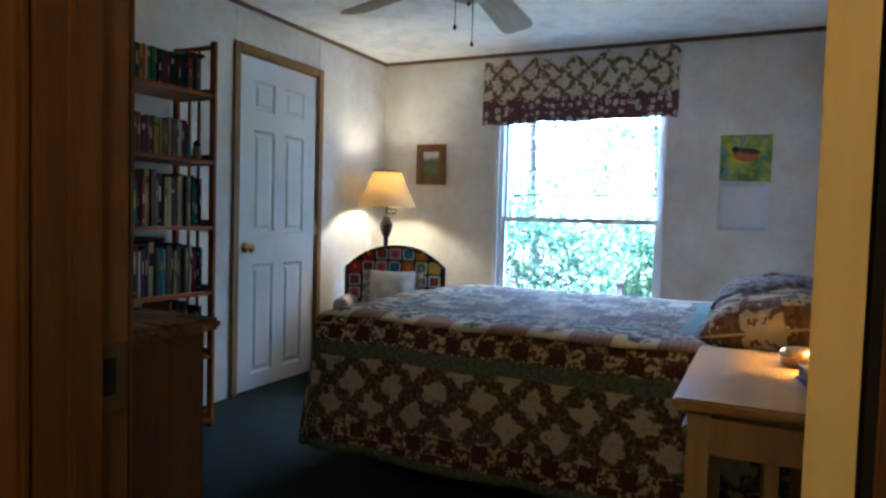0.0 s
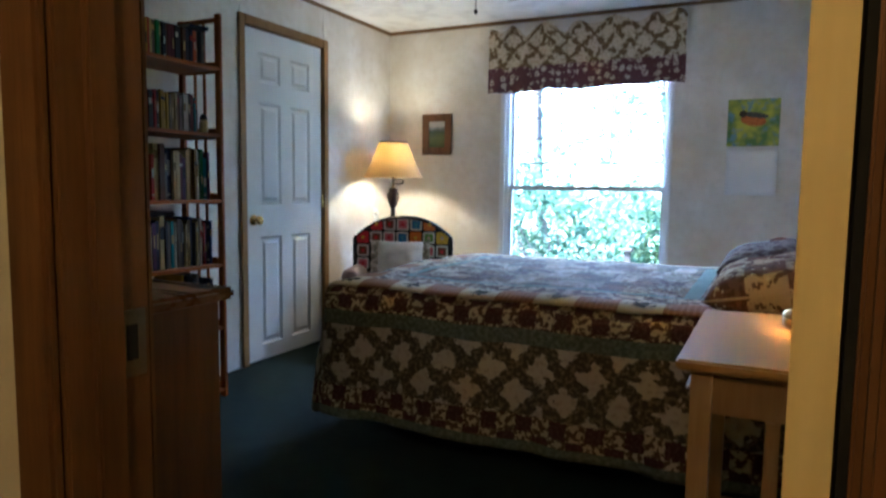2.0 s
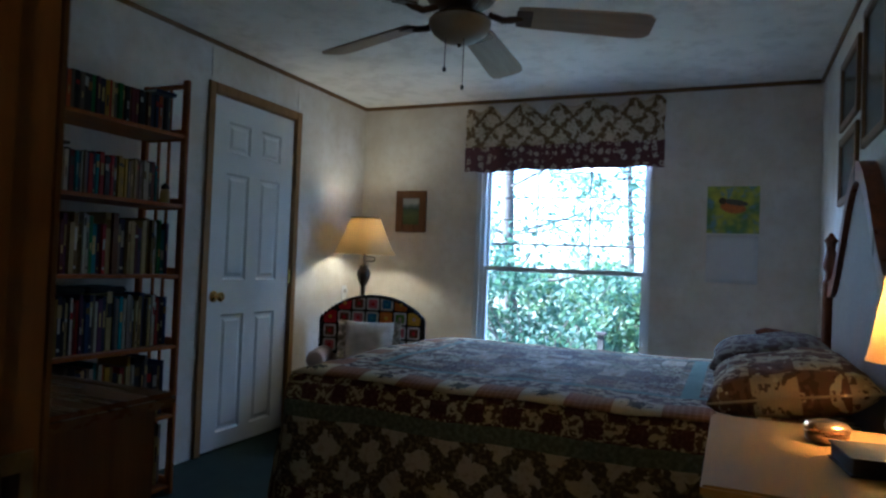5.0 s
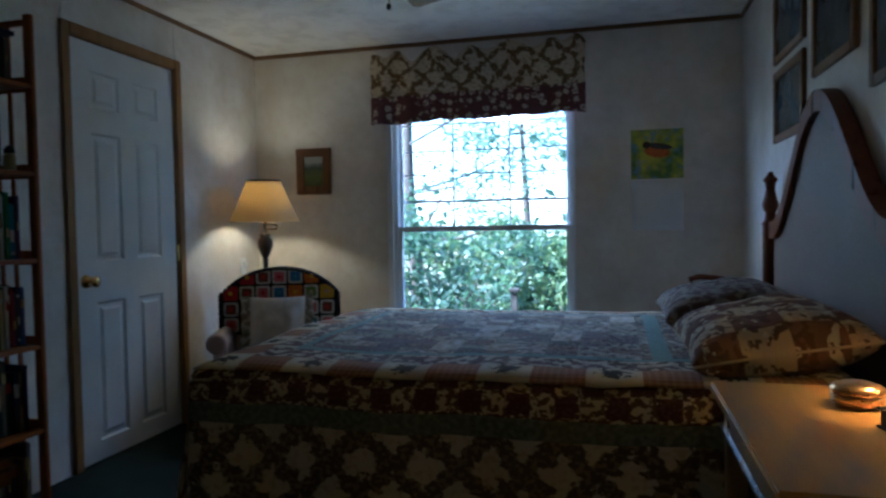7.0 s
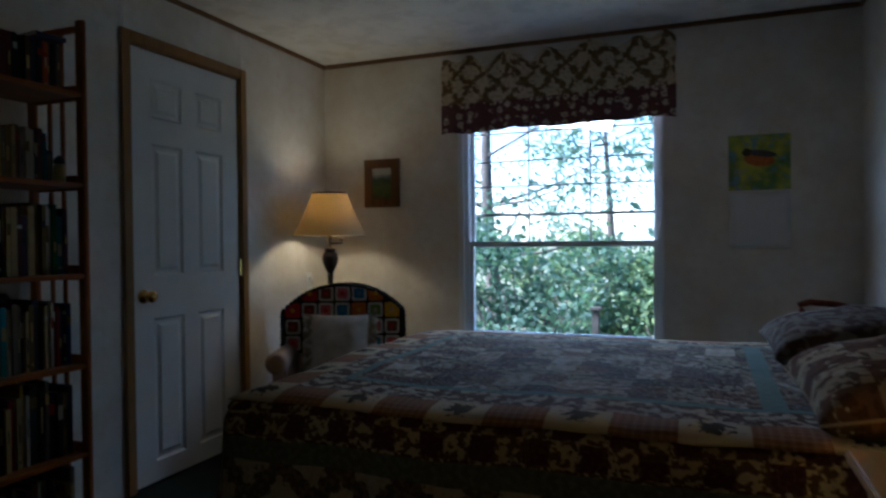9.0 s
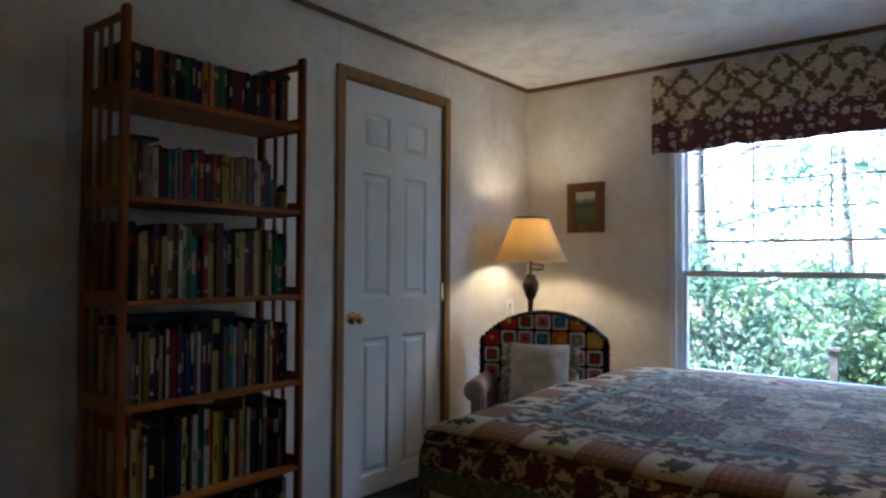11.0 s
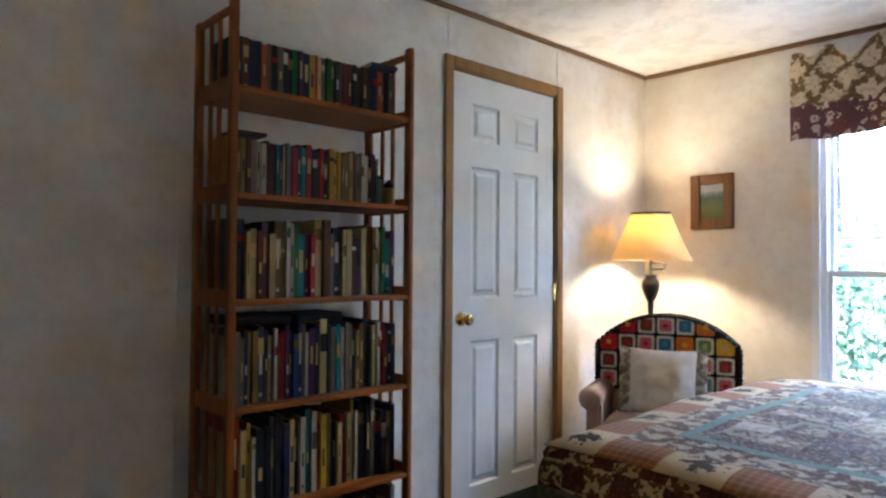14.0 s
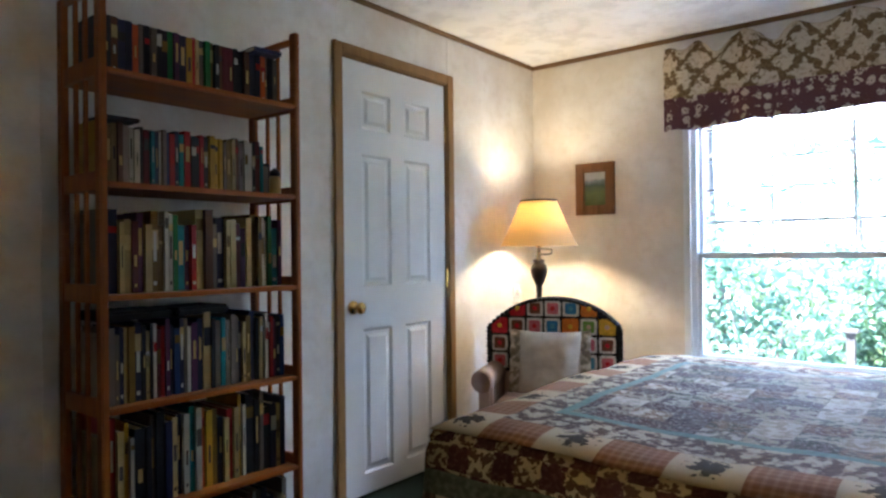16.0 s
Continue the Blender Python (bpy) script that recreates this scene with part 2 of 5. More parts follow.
def crown():
    z0, z1, d = ZC - 0.026, ZC - 0.001, 0.016
    structure("trim_north", boxes(((d, -d, z0), (XR - d, -0.0005, z1)), bevel=0.004), TRIMX, "thin brown wooden strip under the ceiling")
    structure("trim_west", boxes(((0.0005, YB, z0), (d, -0.0005, z1)), bevel=0.004), wood("trim_oak_deep", (0.15, 0.085, 0.038), (0.27, 0.165, 0.078), 0.5, "y"), "thin brown wooden strip under the ceiling")
    structure("trim_east", boxes(((XR - d, YB, z0), (XR - 0.0005, -0.0005, z1)), bevel=0.004), TRIMX, "thin brown wooden strip under the ceiling")


crown()
for yy in (-1.70, -0.892, -2.92):
    structure("trim_seam", boxes(((0.0004, yy - 0.006, 0.02), (0.003, yy + 0.006, ZC - 0.027)) if yy < -2 else ((0.0004, yy - 0.006, 2.115), (0.003, yy + 0.006, ZC - 0.027)), bevel=0.001), WALL, "flat vinyl batten over a wallboard seam")


def panel_leaf(w, h, thick):
    """A six-panel leaf in x (0..w), z (0..h), its face at y = 0, its back at y = thick."""
    bm = bmesh.new()
    st, mid = 0.13 * w / 0.76, 0.10 * w / 0.76
    pw = (w - 2 * st - mid) / 2
    rows = [(0.095, 0.775), (0.975, 1.60), (1.72, 1.90)]
    xs = [(st, st + pw), (st + pw + mid, w - st)]
    zcut = [0] + [z for r in rows for z in r] + [h]
    # rails and stiles
    for z0, z1 in zip(zcut[0::2], zcut[1::2]):
        add_box(bm, (0, 0, z0), (w, thick, z1))
    for z0, z1 in rows:
        for x0, x1 in ((0, st), (xs[0][1], xs[1][0]), (w - st, w)):
            add_box(bm, (x0, 0, z0), (x1, thick, z1))
    # sunk ogee and raised field
    for z0, z1 in rows:
        for x0, x1 in xs:
            steps = [(0, 0), (0.012, 0.010), (0.026, 0.010), (0.042, 0.002)]
            loops = []
            for ins, dep in steps:
                loops.append([bm.verts.new(c) for c in ((x0 + ins, dep, z0 + ins), (x1 - ins, dep, z0 + ins), (x1 - ins, dep, z1 - ins), (x0 + ins, dep, z1 - ins))])
            for a, b in zip(loops, loops[1:]):
                for i in range(4):
                    bm.faces.new((a[i], a[(i + 1) % 4], b[(i + 1) % 4], b[i]))
            bm.faces.new(loops[-1])
            add_box(bm, (x0, 0.022, z0), (x1, thick, z1))
    return bm


def knob_bm():
    bm = lathe([(0.0, 0.0), (0.033, 0.0), (0.033, 0.004), (0.026, 0.009), (0.012, 0.014), (0.010, 0.030), (0.017, 0.036), (0.026, 0.044), (0.028, 0.054), (0.024, 0.062), (0.0, 0.066)], 24)
    return bm


def closet_door():
    d = thing("door_1", (0, DY0, 0), "closed white six-panel closet door in an oak-coloured casing", "door", kind="structure")
    leaf = panel_leaf(DY1 - DY0 - 0.006, DZ - 0.012, 0.035)
    # leaf runs along +y of the thing, its face towards +x
    bmesh.ops.transform(leaf, matrix=Matrix(((0, -1, 0, -0.006), (1, 0, 0, 0.003), (0, 0, 1, 0.008), (0, 0, 0, 1))), verts=leaf.verts)
    part("leaf", leaf, WHITE, d)
    w = DY1 - DY0
    for nm, lo, hi in (("casing", (0.0005, -0.058, 0), (0.017, -0.004, DZ + 0.058)), ("casing", (0.0005, w + 0.004, 0), (0.017, w + 0.058, DZ + 0.058)), ("casing", (0.0005, -0.0039, DZ + 0.004), (0.0165, w + 0.0039, DZ + 0.058))):
        part(nm, boxes((lo, hi), bevel=0.005), TRIM, d)
    for nm, lo, hi in (("jamb", (-0.119, -0.014, 0), (0, -0.001, DZ)), ("jamb", (-0.119, w + 0.001, 0), (0, w + 0.014, DZ)), ("jamb", (-0.119, -0.014, DZ + 0.001), (0, w + 0.014, DZ + 0.014))):
        part(nm, boxes((lo, hi)), TRIM, d)
    k = knob_bm()
    bmesh.ops.transform(k, matrix=pose(-0.006, 0.065, 0.89, 0, 90, 0), verts=k.verts)
    part("knob", k, BRASS, d, "polished brass door knob", True)
    for z in (0.25, 1.0, 1.78):
        part("hinge", tube([(0.002, w - 0.001, z - 0.045), (0.002, w - 0.001, z + 0.045)], 0.006, 8), BRASS, d, "small brass hinge")


closet_door()


def doorway():
    d = thing("door_2", (0, 0, 0), "brown-stained doorway with a golden oak door standing open", "door", kind="structure")
    y0, y1 = YB - 0.11, YB
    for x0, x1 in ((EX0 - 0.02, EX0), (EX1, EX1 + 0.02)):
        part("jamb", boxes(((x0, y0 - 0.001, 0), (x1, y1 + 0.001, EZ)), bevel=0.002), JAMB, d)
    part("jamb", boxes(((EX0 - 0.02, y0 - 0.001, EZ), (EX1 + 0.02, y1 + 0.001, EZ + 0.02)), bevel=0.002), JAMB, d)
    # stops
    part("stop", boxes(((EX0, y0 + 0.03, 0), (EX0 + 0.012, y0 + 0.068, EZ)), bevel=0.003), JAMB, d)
    # narrow black strip down the gap between open leaf and right jamb
    part("black_strip", boxes(((EX1 - 0.006, y0 + 0.002, 0), (EX1, y0 + 0.022, EZ - 0.0125)), bevel=0.001), BLACK, d, "narrow black strip beside the right jamb")
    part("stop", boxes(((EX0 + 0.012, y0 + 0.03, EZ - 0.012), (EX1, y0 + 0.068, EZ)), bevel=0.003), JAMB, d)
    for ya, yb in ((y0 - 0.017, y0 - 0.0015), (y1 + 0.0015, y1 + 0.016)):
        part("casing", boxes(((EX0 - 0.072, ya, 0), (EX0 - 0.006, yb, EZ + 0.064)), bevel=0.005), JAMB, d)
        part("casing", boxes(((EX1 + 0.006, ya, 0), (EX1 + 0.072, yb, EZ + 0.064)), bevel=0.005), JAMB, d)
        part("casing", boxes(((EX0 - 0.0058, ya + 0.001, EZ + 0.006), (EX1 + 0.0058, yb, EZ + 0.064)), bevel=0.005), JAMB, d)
    # strike plate; a flat black patch paints in the dark of its hole
    sp = part("strike_plate", boxes(((EX0, -4.222, 0.872), (EX0 + 0.0025, -4.186, 0.955)), bevel=0.001), STEEL, d, "worn brass strike plate")
    part("latch_hole_shade", boxes(((EX0 + 0.0026, -4.215, 0.893), (EX0 + 0.0032, -4.199, 0.937))), BLACK, sp)
    # the open leaf, hinged at the right jamb
    leaf = boxes(((0, 0, 0), (0.74, 0.027, EZ - 0.03)), bevel=0.002)
    bmesh.ops.transform(leaf, matrix=pose(2.878, YB - 0.108, 0.012, 0, 0, 85.0), verts=leaf.verts)
    part("leaf", leaf, wood("golden_oak_veneer", (0.68, 0.52, 0.18), (0.78, 0.62, 0.26), 0.45, "z", 0.6), d, "golden oak open door leaf seen edge-on")
    for z in (0.25, 1.78):
        part("hinge", tube([(EX1 - 0.001, YB + 0.006, z - 0.045), (EX1 - 0.001, YB + 0.006, z + 0.045)], 0.006, 8), BRASS, d, "small brass hinge")


doorway()


# ---- window ----
GLASS, gt, gb = material("window_glass")
gb.inputs["Base Color"].default_value = (1, 1, 1, 1)
gb.inputs["Roughness"].default_value = 0.0
gb.inputs["Transmission Weight"].default_value = 1.0
gb.inputs["IOR"].default_value = 1.06
ALU = surface("storm_aluminium", (0.55, 0.57, 0.58), 0.4, 0.08, 10, 150, 0.02, 0.4)


def window():
    w = thing("window_1", (0, 0, 0), "white vinyl double-hung window with a grille in its upper sash", "window", kind="structure")
    fr = part("window_frame", boxes(
        ((WX0, 0.012, WZ0), (WX0 + 0.035, 0.129, WZ1)), ((WX1 - 0.03, 0.012, WZ0), (WX1, 0.129, WZ1)),
        ((WX0 + 0.035, 0.012, WZ1 - 0.035), (WX1 - 0.03, 0.129, WZ1)), ((WX0 + 0.035, 0.012, WZ0), (WX1 - 0.03, 0.129, WZ0 + 0.03)), bevel=0.003), VINYL, w)
    for lo, hi in (((WX0 - 0.032, -0.012, WZ0 - 0.03), (WX0 + 0.008, -0.0005, WZ1 + 0.03)), ((WX1 - 0.008, -0.012, WZ0 - 0.03), (WX1 + 0.012, -0.0005, WZ1 + 0.03)), ((WX0 + 0.0085, -0.012, WZ0 - 0.03), (WX1 - 0.0085, -0.0005, WZ0 + 0.008))):
        part("casing", boxes((lo, hi), bevel=0.003), VINYL, w)
    part("window_sill", boxes(((WX0 - 0.02, -0.035, WZ0 + 0.0085), (WX1 + 0.02, 0.011, WZ0 + 0.022)), bevel=0.004), VINYL, w)

    def sash(y0, y1, z0, z1, rail):
        x0, x1 = WX0 + 0.036, WX1 - 0.031
        sh = part("sash", boxes(
            ((x0, y0, z0), (x0 + 0.022, y1, z1)), ((x1 - 0.018, y0, z0), (x1, y1, z1)),
            ((x0 + 0.022, y0, z0), (x1 - 0.018, y1, z0 + rail)), ((x0 + 0.022, y0, z1 - rail), (x1 - 0.018, y1, z1)), bevel=0.002), VINYL, w)
        p = part("pane", boxes(((x0 + 0.020, (y0 + y1) / 2 - 0.0015, z0 + rail - 0.002), (x1 - 0.016, (y0 + y1) / 2 + 0.0015, z1 - rail + 0.002))), GLASS, sh)
        p.visible_shadow = False
        return sh

    sash(0.020, 0.048, WZ0 + 0.031, 1.125, 0.03)
    up = sash(0.056, 0.084, 1.09, WZ1 - 0.036, 0.028)
    for x in (1.41, 1.785):
        part("muntin", boxes(((x - 0.0055, 0.0585, 1.119), (x + 0.0055, 0.066, WZ1 - 0.065))), VINYL, up)
    for z in (1.468, 1.80):
        part("muntin", boxes(((WX0 + 0.059, 0.0582, z - 0.005), (WX1 - 0.050, 0.0655, z + 0.005))), VINYL, up)
    # storm window outside, its rails half way up the inner sash
    for z, h in ((1.292, 0.009), (1.63, 0.005)):
        part("storm_rail", boxes(((WX0 + 0.036, 0.105, z - h), (WX1 - 0.036, 0.118, z + h)), bevel=0.002), ALU, w, "dull aluminium storm window rail")


window()

# ---- printed fabrics; u, v in metres ----
def fabric(name, build, rough=0.9):
    m, tree, bsdf = material(name)
    uv = tree.nodes.new("ShaderNodeTexCoord").outputs["UV"]
    weave = grain(tree, uv, 420.0, 2.0)
    soft = grain(tree, uv, 22.0, 3.0)
    col = build(tree, uv)
    col = blend(tree, calc(tree, "MULTIPLY", ramp(tree, weave, 0.35, 0.7), 0.22), col, (0.03, 0.025, 0.02))
    tree.links.new(col, bsdf.inputs["Base Color"])
    bsdf.inputs["Roughness"].default_value = rough
    bsdf.inputs["Specular IOR Level"].default_value = 0.08
    bump(tree, bsdf, calc(tree, "ADD", soft, calc(tree, "MULTIPLY", weave, 0.25)), 0.5, 0.008)
    return m


def split(tree, uv):
    n = node(tree, "SeparateXYZ", i0=uv)
    return n.outputs[0], n.outputs[1]


def snap(tree, v, cell):
    return calc(tree, "FLOOR", calc(tree, "DIVIDE", v, cell))


def cell_random(tree, a, b, seed=0.0):
    n = tree.nodes.new("ShaderNodeTexWhiteNoise")
    n.noise_dimensions = "3D"
    tree.links.new(node(tree, "CombineXYZ", i0=a, i1=b, i2=seed).outputs[0], n.inputs["Vector"])
    return n.outputs["Value"]


def steps(tree, fac, colors):
    n = tree.nodes.new("ShaderNodeValToRGB")
    n.color_ramp.interpolation = "CONSTANT"
    els = n.color_ramp.elements
    while len(els) < len(colors):
        els.new(0.5)
    for i, c in enumerate(colors):
        els[i].position, els[i].color = i / len(colors), rgb(c)
    tree.links.new(fac, n.inputs[0])
    return n.outputs[0]


def parity(tree, a, b):
    return calc(tree, "MODULO", calc(tree, "ABSOLUTE", calc(tree, "ADD", a, b)), 2.0)


CREAM, PLAID, MAROON = (0.50, 0.41, 0.26), (0.23, 0.115, 0.058), (0.066, 0.024, 0.022)


def blobs(tree, uv, scale, lo, hi, seed=0.0):
    vec = node(tree, "Mapping", Vector=uv, Location=(seed, seed * 0.7, 0)).outputs[0]
    return ramp(tree, grain(tree, vec, scale, 2.5, 0.5), lo, hi)


def patch_print(tree, uv):
    u, v = split(tree, uv)
    a, b = snap(tree, u, 0.10), snap(tree, v, 0.085)
    base = steps(tree, cell_random(tree, a, b), [(0.24, 0.205, 0.145), (0.135, 0.112, 0.092), (0.31, 0.28, 0.21), (0.19, 0.13, 0.085), (0.105, 0.092, 0.078), (0.27, 0.24, 0.175)])
    mot = blobs(tree, uv, 34.0, 0.49, 0.53)
    dark = steps(tree, cell_random(tree, a, b, 5.0), [(0.060, 0.04, 0.042), (0.45, 0.40, 0.32), (0.085, 0.052, 0.045), (0.055, 0.058, 0.04), (0.07, 0.04, 0.038)])
    col = blend(tree, calc(tree, "MULTIPLY", mot, 0.9), base, dark)
    fine = blobs(tree, uv, 90.0, 0.55, 0.6, 3.0)
    return blend(tree, calc(tree, "MULTIPLY", fine, 0.4), col, (0.58, 0.52, 0.43))


def dogtooth_print(tree, uv):
    mot = blobs(tree, uv, 26.0, 0.49, 0.53, 2.0)
    col = blend(tree, mot, (0.105, 0.075, 0.058), (0.44, 0.385, 0.28))
    return blend(tree, blobs(tree, uv, 60.0, 0.57, 0.6), col, (0.26, 0.20, 0.15))


def block_print(tree, uv):
    u, v = split(tree, uv)
    a = snap(tree, u, 0.155)
    b = snap(tree, v, 0.155)
    odd = parity(tree, a, b)
    line = calc(tree, "GREATER_THAN", calc(tree, "FRACT", calc(tree, "MULTIPLY", u, 48.0)), 0.62)
    line2 = calc(tree, "GREATER_THAN", calc(tree, "FRACT", calc(tree, "MULTIPLY", v, 48.0)), 0.62)
    plaid = blend(tree, calc(tree, "MULTIPLY", calc(tree, "ADD", line, line2), 0.30), PLAID, (0.40, 0.25, 0.15))
    # a dark blot in the middle of each cream block
    fu = calc(tree, "SUBTRACT", calc(tree, "FRACT", calc(tree, "DIVIDE", u, 0.155)), 0.5)
    fv = calc(tree, "SUBTRACT", calc(tree, "FRACT", calc(tree, "DIVIDE", v, 0.155)), 0.5)
    d = calc(tree, "SQRT", calc(tree, "ADD", calc(tree, "MULTIPLY", fu, fu), calc(tree, "MULTIPLY", fv, fv)))
    d = calc(tree, "ADD", d, calc(tree, "MULTIPLY_ADD", grain(tree, uv, 48.0, 2.0), 0.9, -0.45))
    blot = calc(tree, "LESS_THAN", d, 0.24)
    cream = blend(tree, blot, CREAM, (0.065, 0.056, 0.038))
    return blend(tree, odd, cream, plaid)


def leaf_print(tree, uv):
    u, v = split(tree, uv)
    odd = parity(tree, snap(tree, u, 0.068), snap(tree, v, 0.066))
    fu = calc(tree, "ABSOLUTE", calc(tree, "SUBTRACT", calc(tree, "FRACT", calc(tree, "DIVIDE", u, 0.068)), 0.5))
    fv = calc(tree, "ABSOLUTE", calc(tree, "SUBTRACT", calc(tree, "FRACT", calc(tree, "DIVIDE", v, 0.066)), 0.5))
    rim = calc(tree, "ADD", calc(tree, "MAXIMUM", fu, fv), calc(tree, "MULTIPLY_ADD", grain(tree, uv, 55.0, 2.0), 0.8, -0.4))
    leafy = blend(tree, blobs(tree, uv, 46.0, 0.47, 0.52, 7.0), (0.46, 0.35, 0.18), (0.10, 0.055, 0.03))
    dark = blend(tree, calc(tree, "MULTIPLY", blobs(tree, uv, 80.0, 0.5, 0.6, 4.0), 0.4), MAROON, (0.16, 0.085, 0.06))
    return blend(tree, odd, leafy, blend(tree, ramp(tree, rim, 0.50, 0.56), dark, (0.44, 0.34, 0.19)))


def diamond_print(tree, uv, size=0.138, ground=(0.075, 0.055, 0.034), field=(0.47, 0.37, 0.23), ragged=0.8, edge=0.325):
    u, v = split(tree, uv)
    p = calc(tree, "DIVIDE", calc(tree, "ADD", u, v), size * 1.414)
    q = calc(tree, "DIVIDE", calc(tree, "SUBTRACT", u, v), size * 1.414)
    fp = calc(tree, "ABSOLUTE", calc(tree, "SUBTRACT", calc(tree, "FRACT", p), 0.5))
    fq = calc(tree, "ABSOLUTE", calc(tree, "SUBTRACT", calc(tree, "FRACT", q), 0.5))
    d = calc(tree, "ADD", calc(tree, "MAXIMUM", fp, fq), calc(tree, "MULTIPLY_ADD", grain(tree, uv, 30.0, 3.0), ragged, -ragged / 2))
    inside = ramp(tree, d, edge, edge - 0.05)
    leafy = blend(tree, calc(tree, "MULTIPLY", blobs(tree, uv, 55.0, 0.50, 0.58, 1.0), 0.6), ground, (0.26, 0.19, 0.10))
    spotted = blend(tree, calc(tree, "MULTIPLY", blobs(tree, uv, 42.0, 0.52, 0.62, 6.0), 0.45), field, (0.27, 0.19, 0.10))
    return blend(tree, inside, leafy, spotted)


def animal_print(tree, uv):
    """Cream blots strewn in a row on plum."""
    u, v = split(tree, uv)
    n = tree.nodes.new("ShaderNodeTexVoronoi")
    tree.links.new(uv, n.inputs["Vector"])
    n.inputs["Scale"].default_value = 20.0
    n.inputs["Randomness"].default_value = 0.55
    d = calc(tree, "ADD", n.outputs["Distance"], calc(tree, "MULTIPLY_ADD", grain(tree, uv, 70.0, 2.0), 0.9, -0.45))
    figure = calc(tree, "MULTIPLY", ramp(tree, d, 0.40, 0.36), ramp(tree, calc(tree, "ADD", d, calc(tree, "MULTIPLY_ADD", grain(tree, uv, 52.0, 1.0), 0.5, -0.25)), 0.10, 0.16))
    return blend(tree, figure, (0.15, 0.068, 0.078), (0.64, 0.55, 0.45))


def pillow_print(tree, uv):
    u, v = split(tree, uv)
    a, b = snap(tree, u, 0.14), snap(tree, v, 0.13)
    base = blend(tree, parity(tree, a, b), (0.38, 0.28, 0.16), (0.15, 0.075, 0.04))
    mot = blobs(tree, uv, 26.0, 0.53, 0.55, 9.0)
    col = blend(tree, calc(tree, "MULTIPLY", mot, 0.9), base, (0.09, 0.045, 0.025))
    return blend(tree, calc(tree, "MULTIPLY", blobs(tree, uv, 24.0, 0.60, 0.62, 2.0), 0.9), col, CREAM)


F_PATCH = fabric("quilt_patchwork", patch_print)
F_DOG = fabric("quilt_dogtooth", dogtooth_print)
F_BLOCK = fabric("quilt_blocks", block_print)
F_LEAF = fabric("quilt_leaf_check", leaf_print)
F_DIAMOND = fabric("lattice_print", diamond_print)
F_VAL = fabric("valance_lattice", lambda t, uv: diamond_print(t, uv, 0.118, (0.17, 0.115, 0.058), (0.64, 0.55, 0.41), 1.2, 0.39))
F_ANIMAL = fabric("plum_band", animal_print)
F_TEAL = fabric("teal_binding", lambda t, uv: blend(t, blobs(t, uv, 60.0, 0.4, 0.65), (0.19, 0.255, 0.22), (0.145, 0.20, 0.172)))
F_SAGE = fabric("sage_binding", lambda t, uv: blend(t, blobs(t, uv, 60.0, 0.4, 0.65), (0.085, 0.095, 0.06), (0.15, 0.16, 0.105)))
F_PILLOW = fabric("pillow_patch", pillow_print)
F_CREAM = fabric("cream_linen", lambda t, uv: blend(t, blobs(t, uv, 18.0, 0.35, 0.7), (0.60, 0.54, 0.44), (0.74, 0.68, 0.57)))
F_SHAM = fabric("sham_grey", lambda t, uv: blend(t, blobs(t, uv, 26.0, 0.47, 0.53), (0.20, 0.17, 0.135), (0.09, 0.06, 0.052)))


def sheet(name, us, vs, place, mats, pick, smooth=True):
    """A cloth over a grid of u, v; place gives its shape, pick the material of each cell."""
    nu, nv = len(us), len(vs)
    me = bpy.data.meshes.new(name)
    verts = [place(u, v) for u in us for v in vs]
    faces, slots, uvs = [], [], []
    for i in range(nu - 1):
        for j in range(nv - 1):
            faces.append((i * nv + j, (i + 1) * nv + j, (i + 1) * nv + j + 1, i * nv + j + 1))
            slots.append(pick((us[i] + us[i + 1]) / 2, (vs[j] + vs[j + 1]) / 2))
            uvs += [us[i], vs[j], us[i + 1], vs[j], us[i + 1], vs[j + 1], us[i], vs[j + 1]]
    me.from_pydata(verts, [], faces)
    lay = me.uv_layers.new(name="UVMap")
    lay.data.foreach_set("uv", uvs)
    me.polygons.foreach_set("material_index", slots)
    me.polygons.foreach_set("use_smooth", [smooth] * len(faces))
    for m in mats:
        me.materials.append(m)
    return me


def span(a, b, step):
    n = max(1, round((b - a) / step))
    return [a + (b - a) * i / n for i in range(n + 1)]


def thicken(ob, t):
    mod = ob.modifiers.new("thick", "SOLIDIFY")
    mod.thickness, mod.offset = t, -1
    return ob


# ---- bed: head against the east wall ----
BX0, BX1, BY0, BY1, BZ = 1.12, 3.06, -2.405, -0.895, 0.70


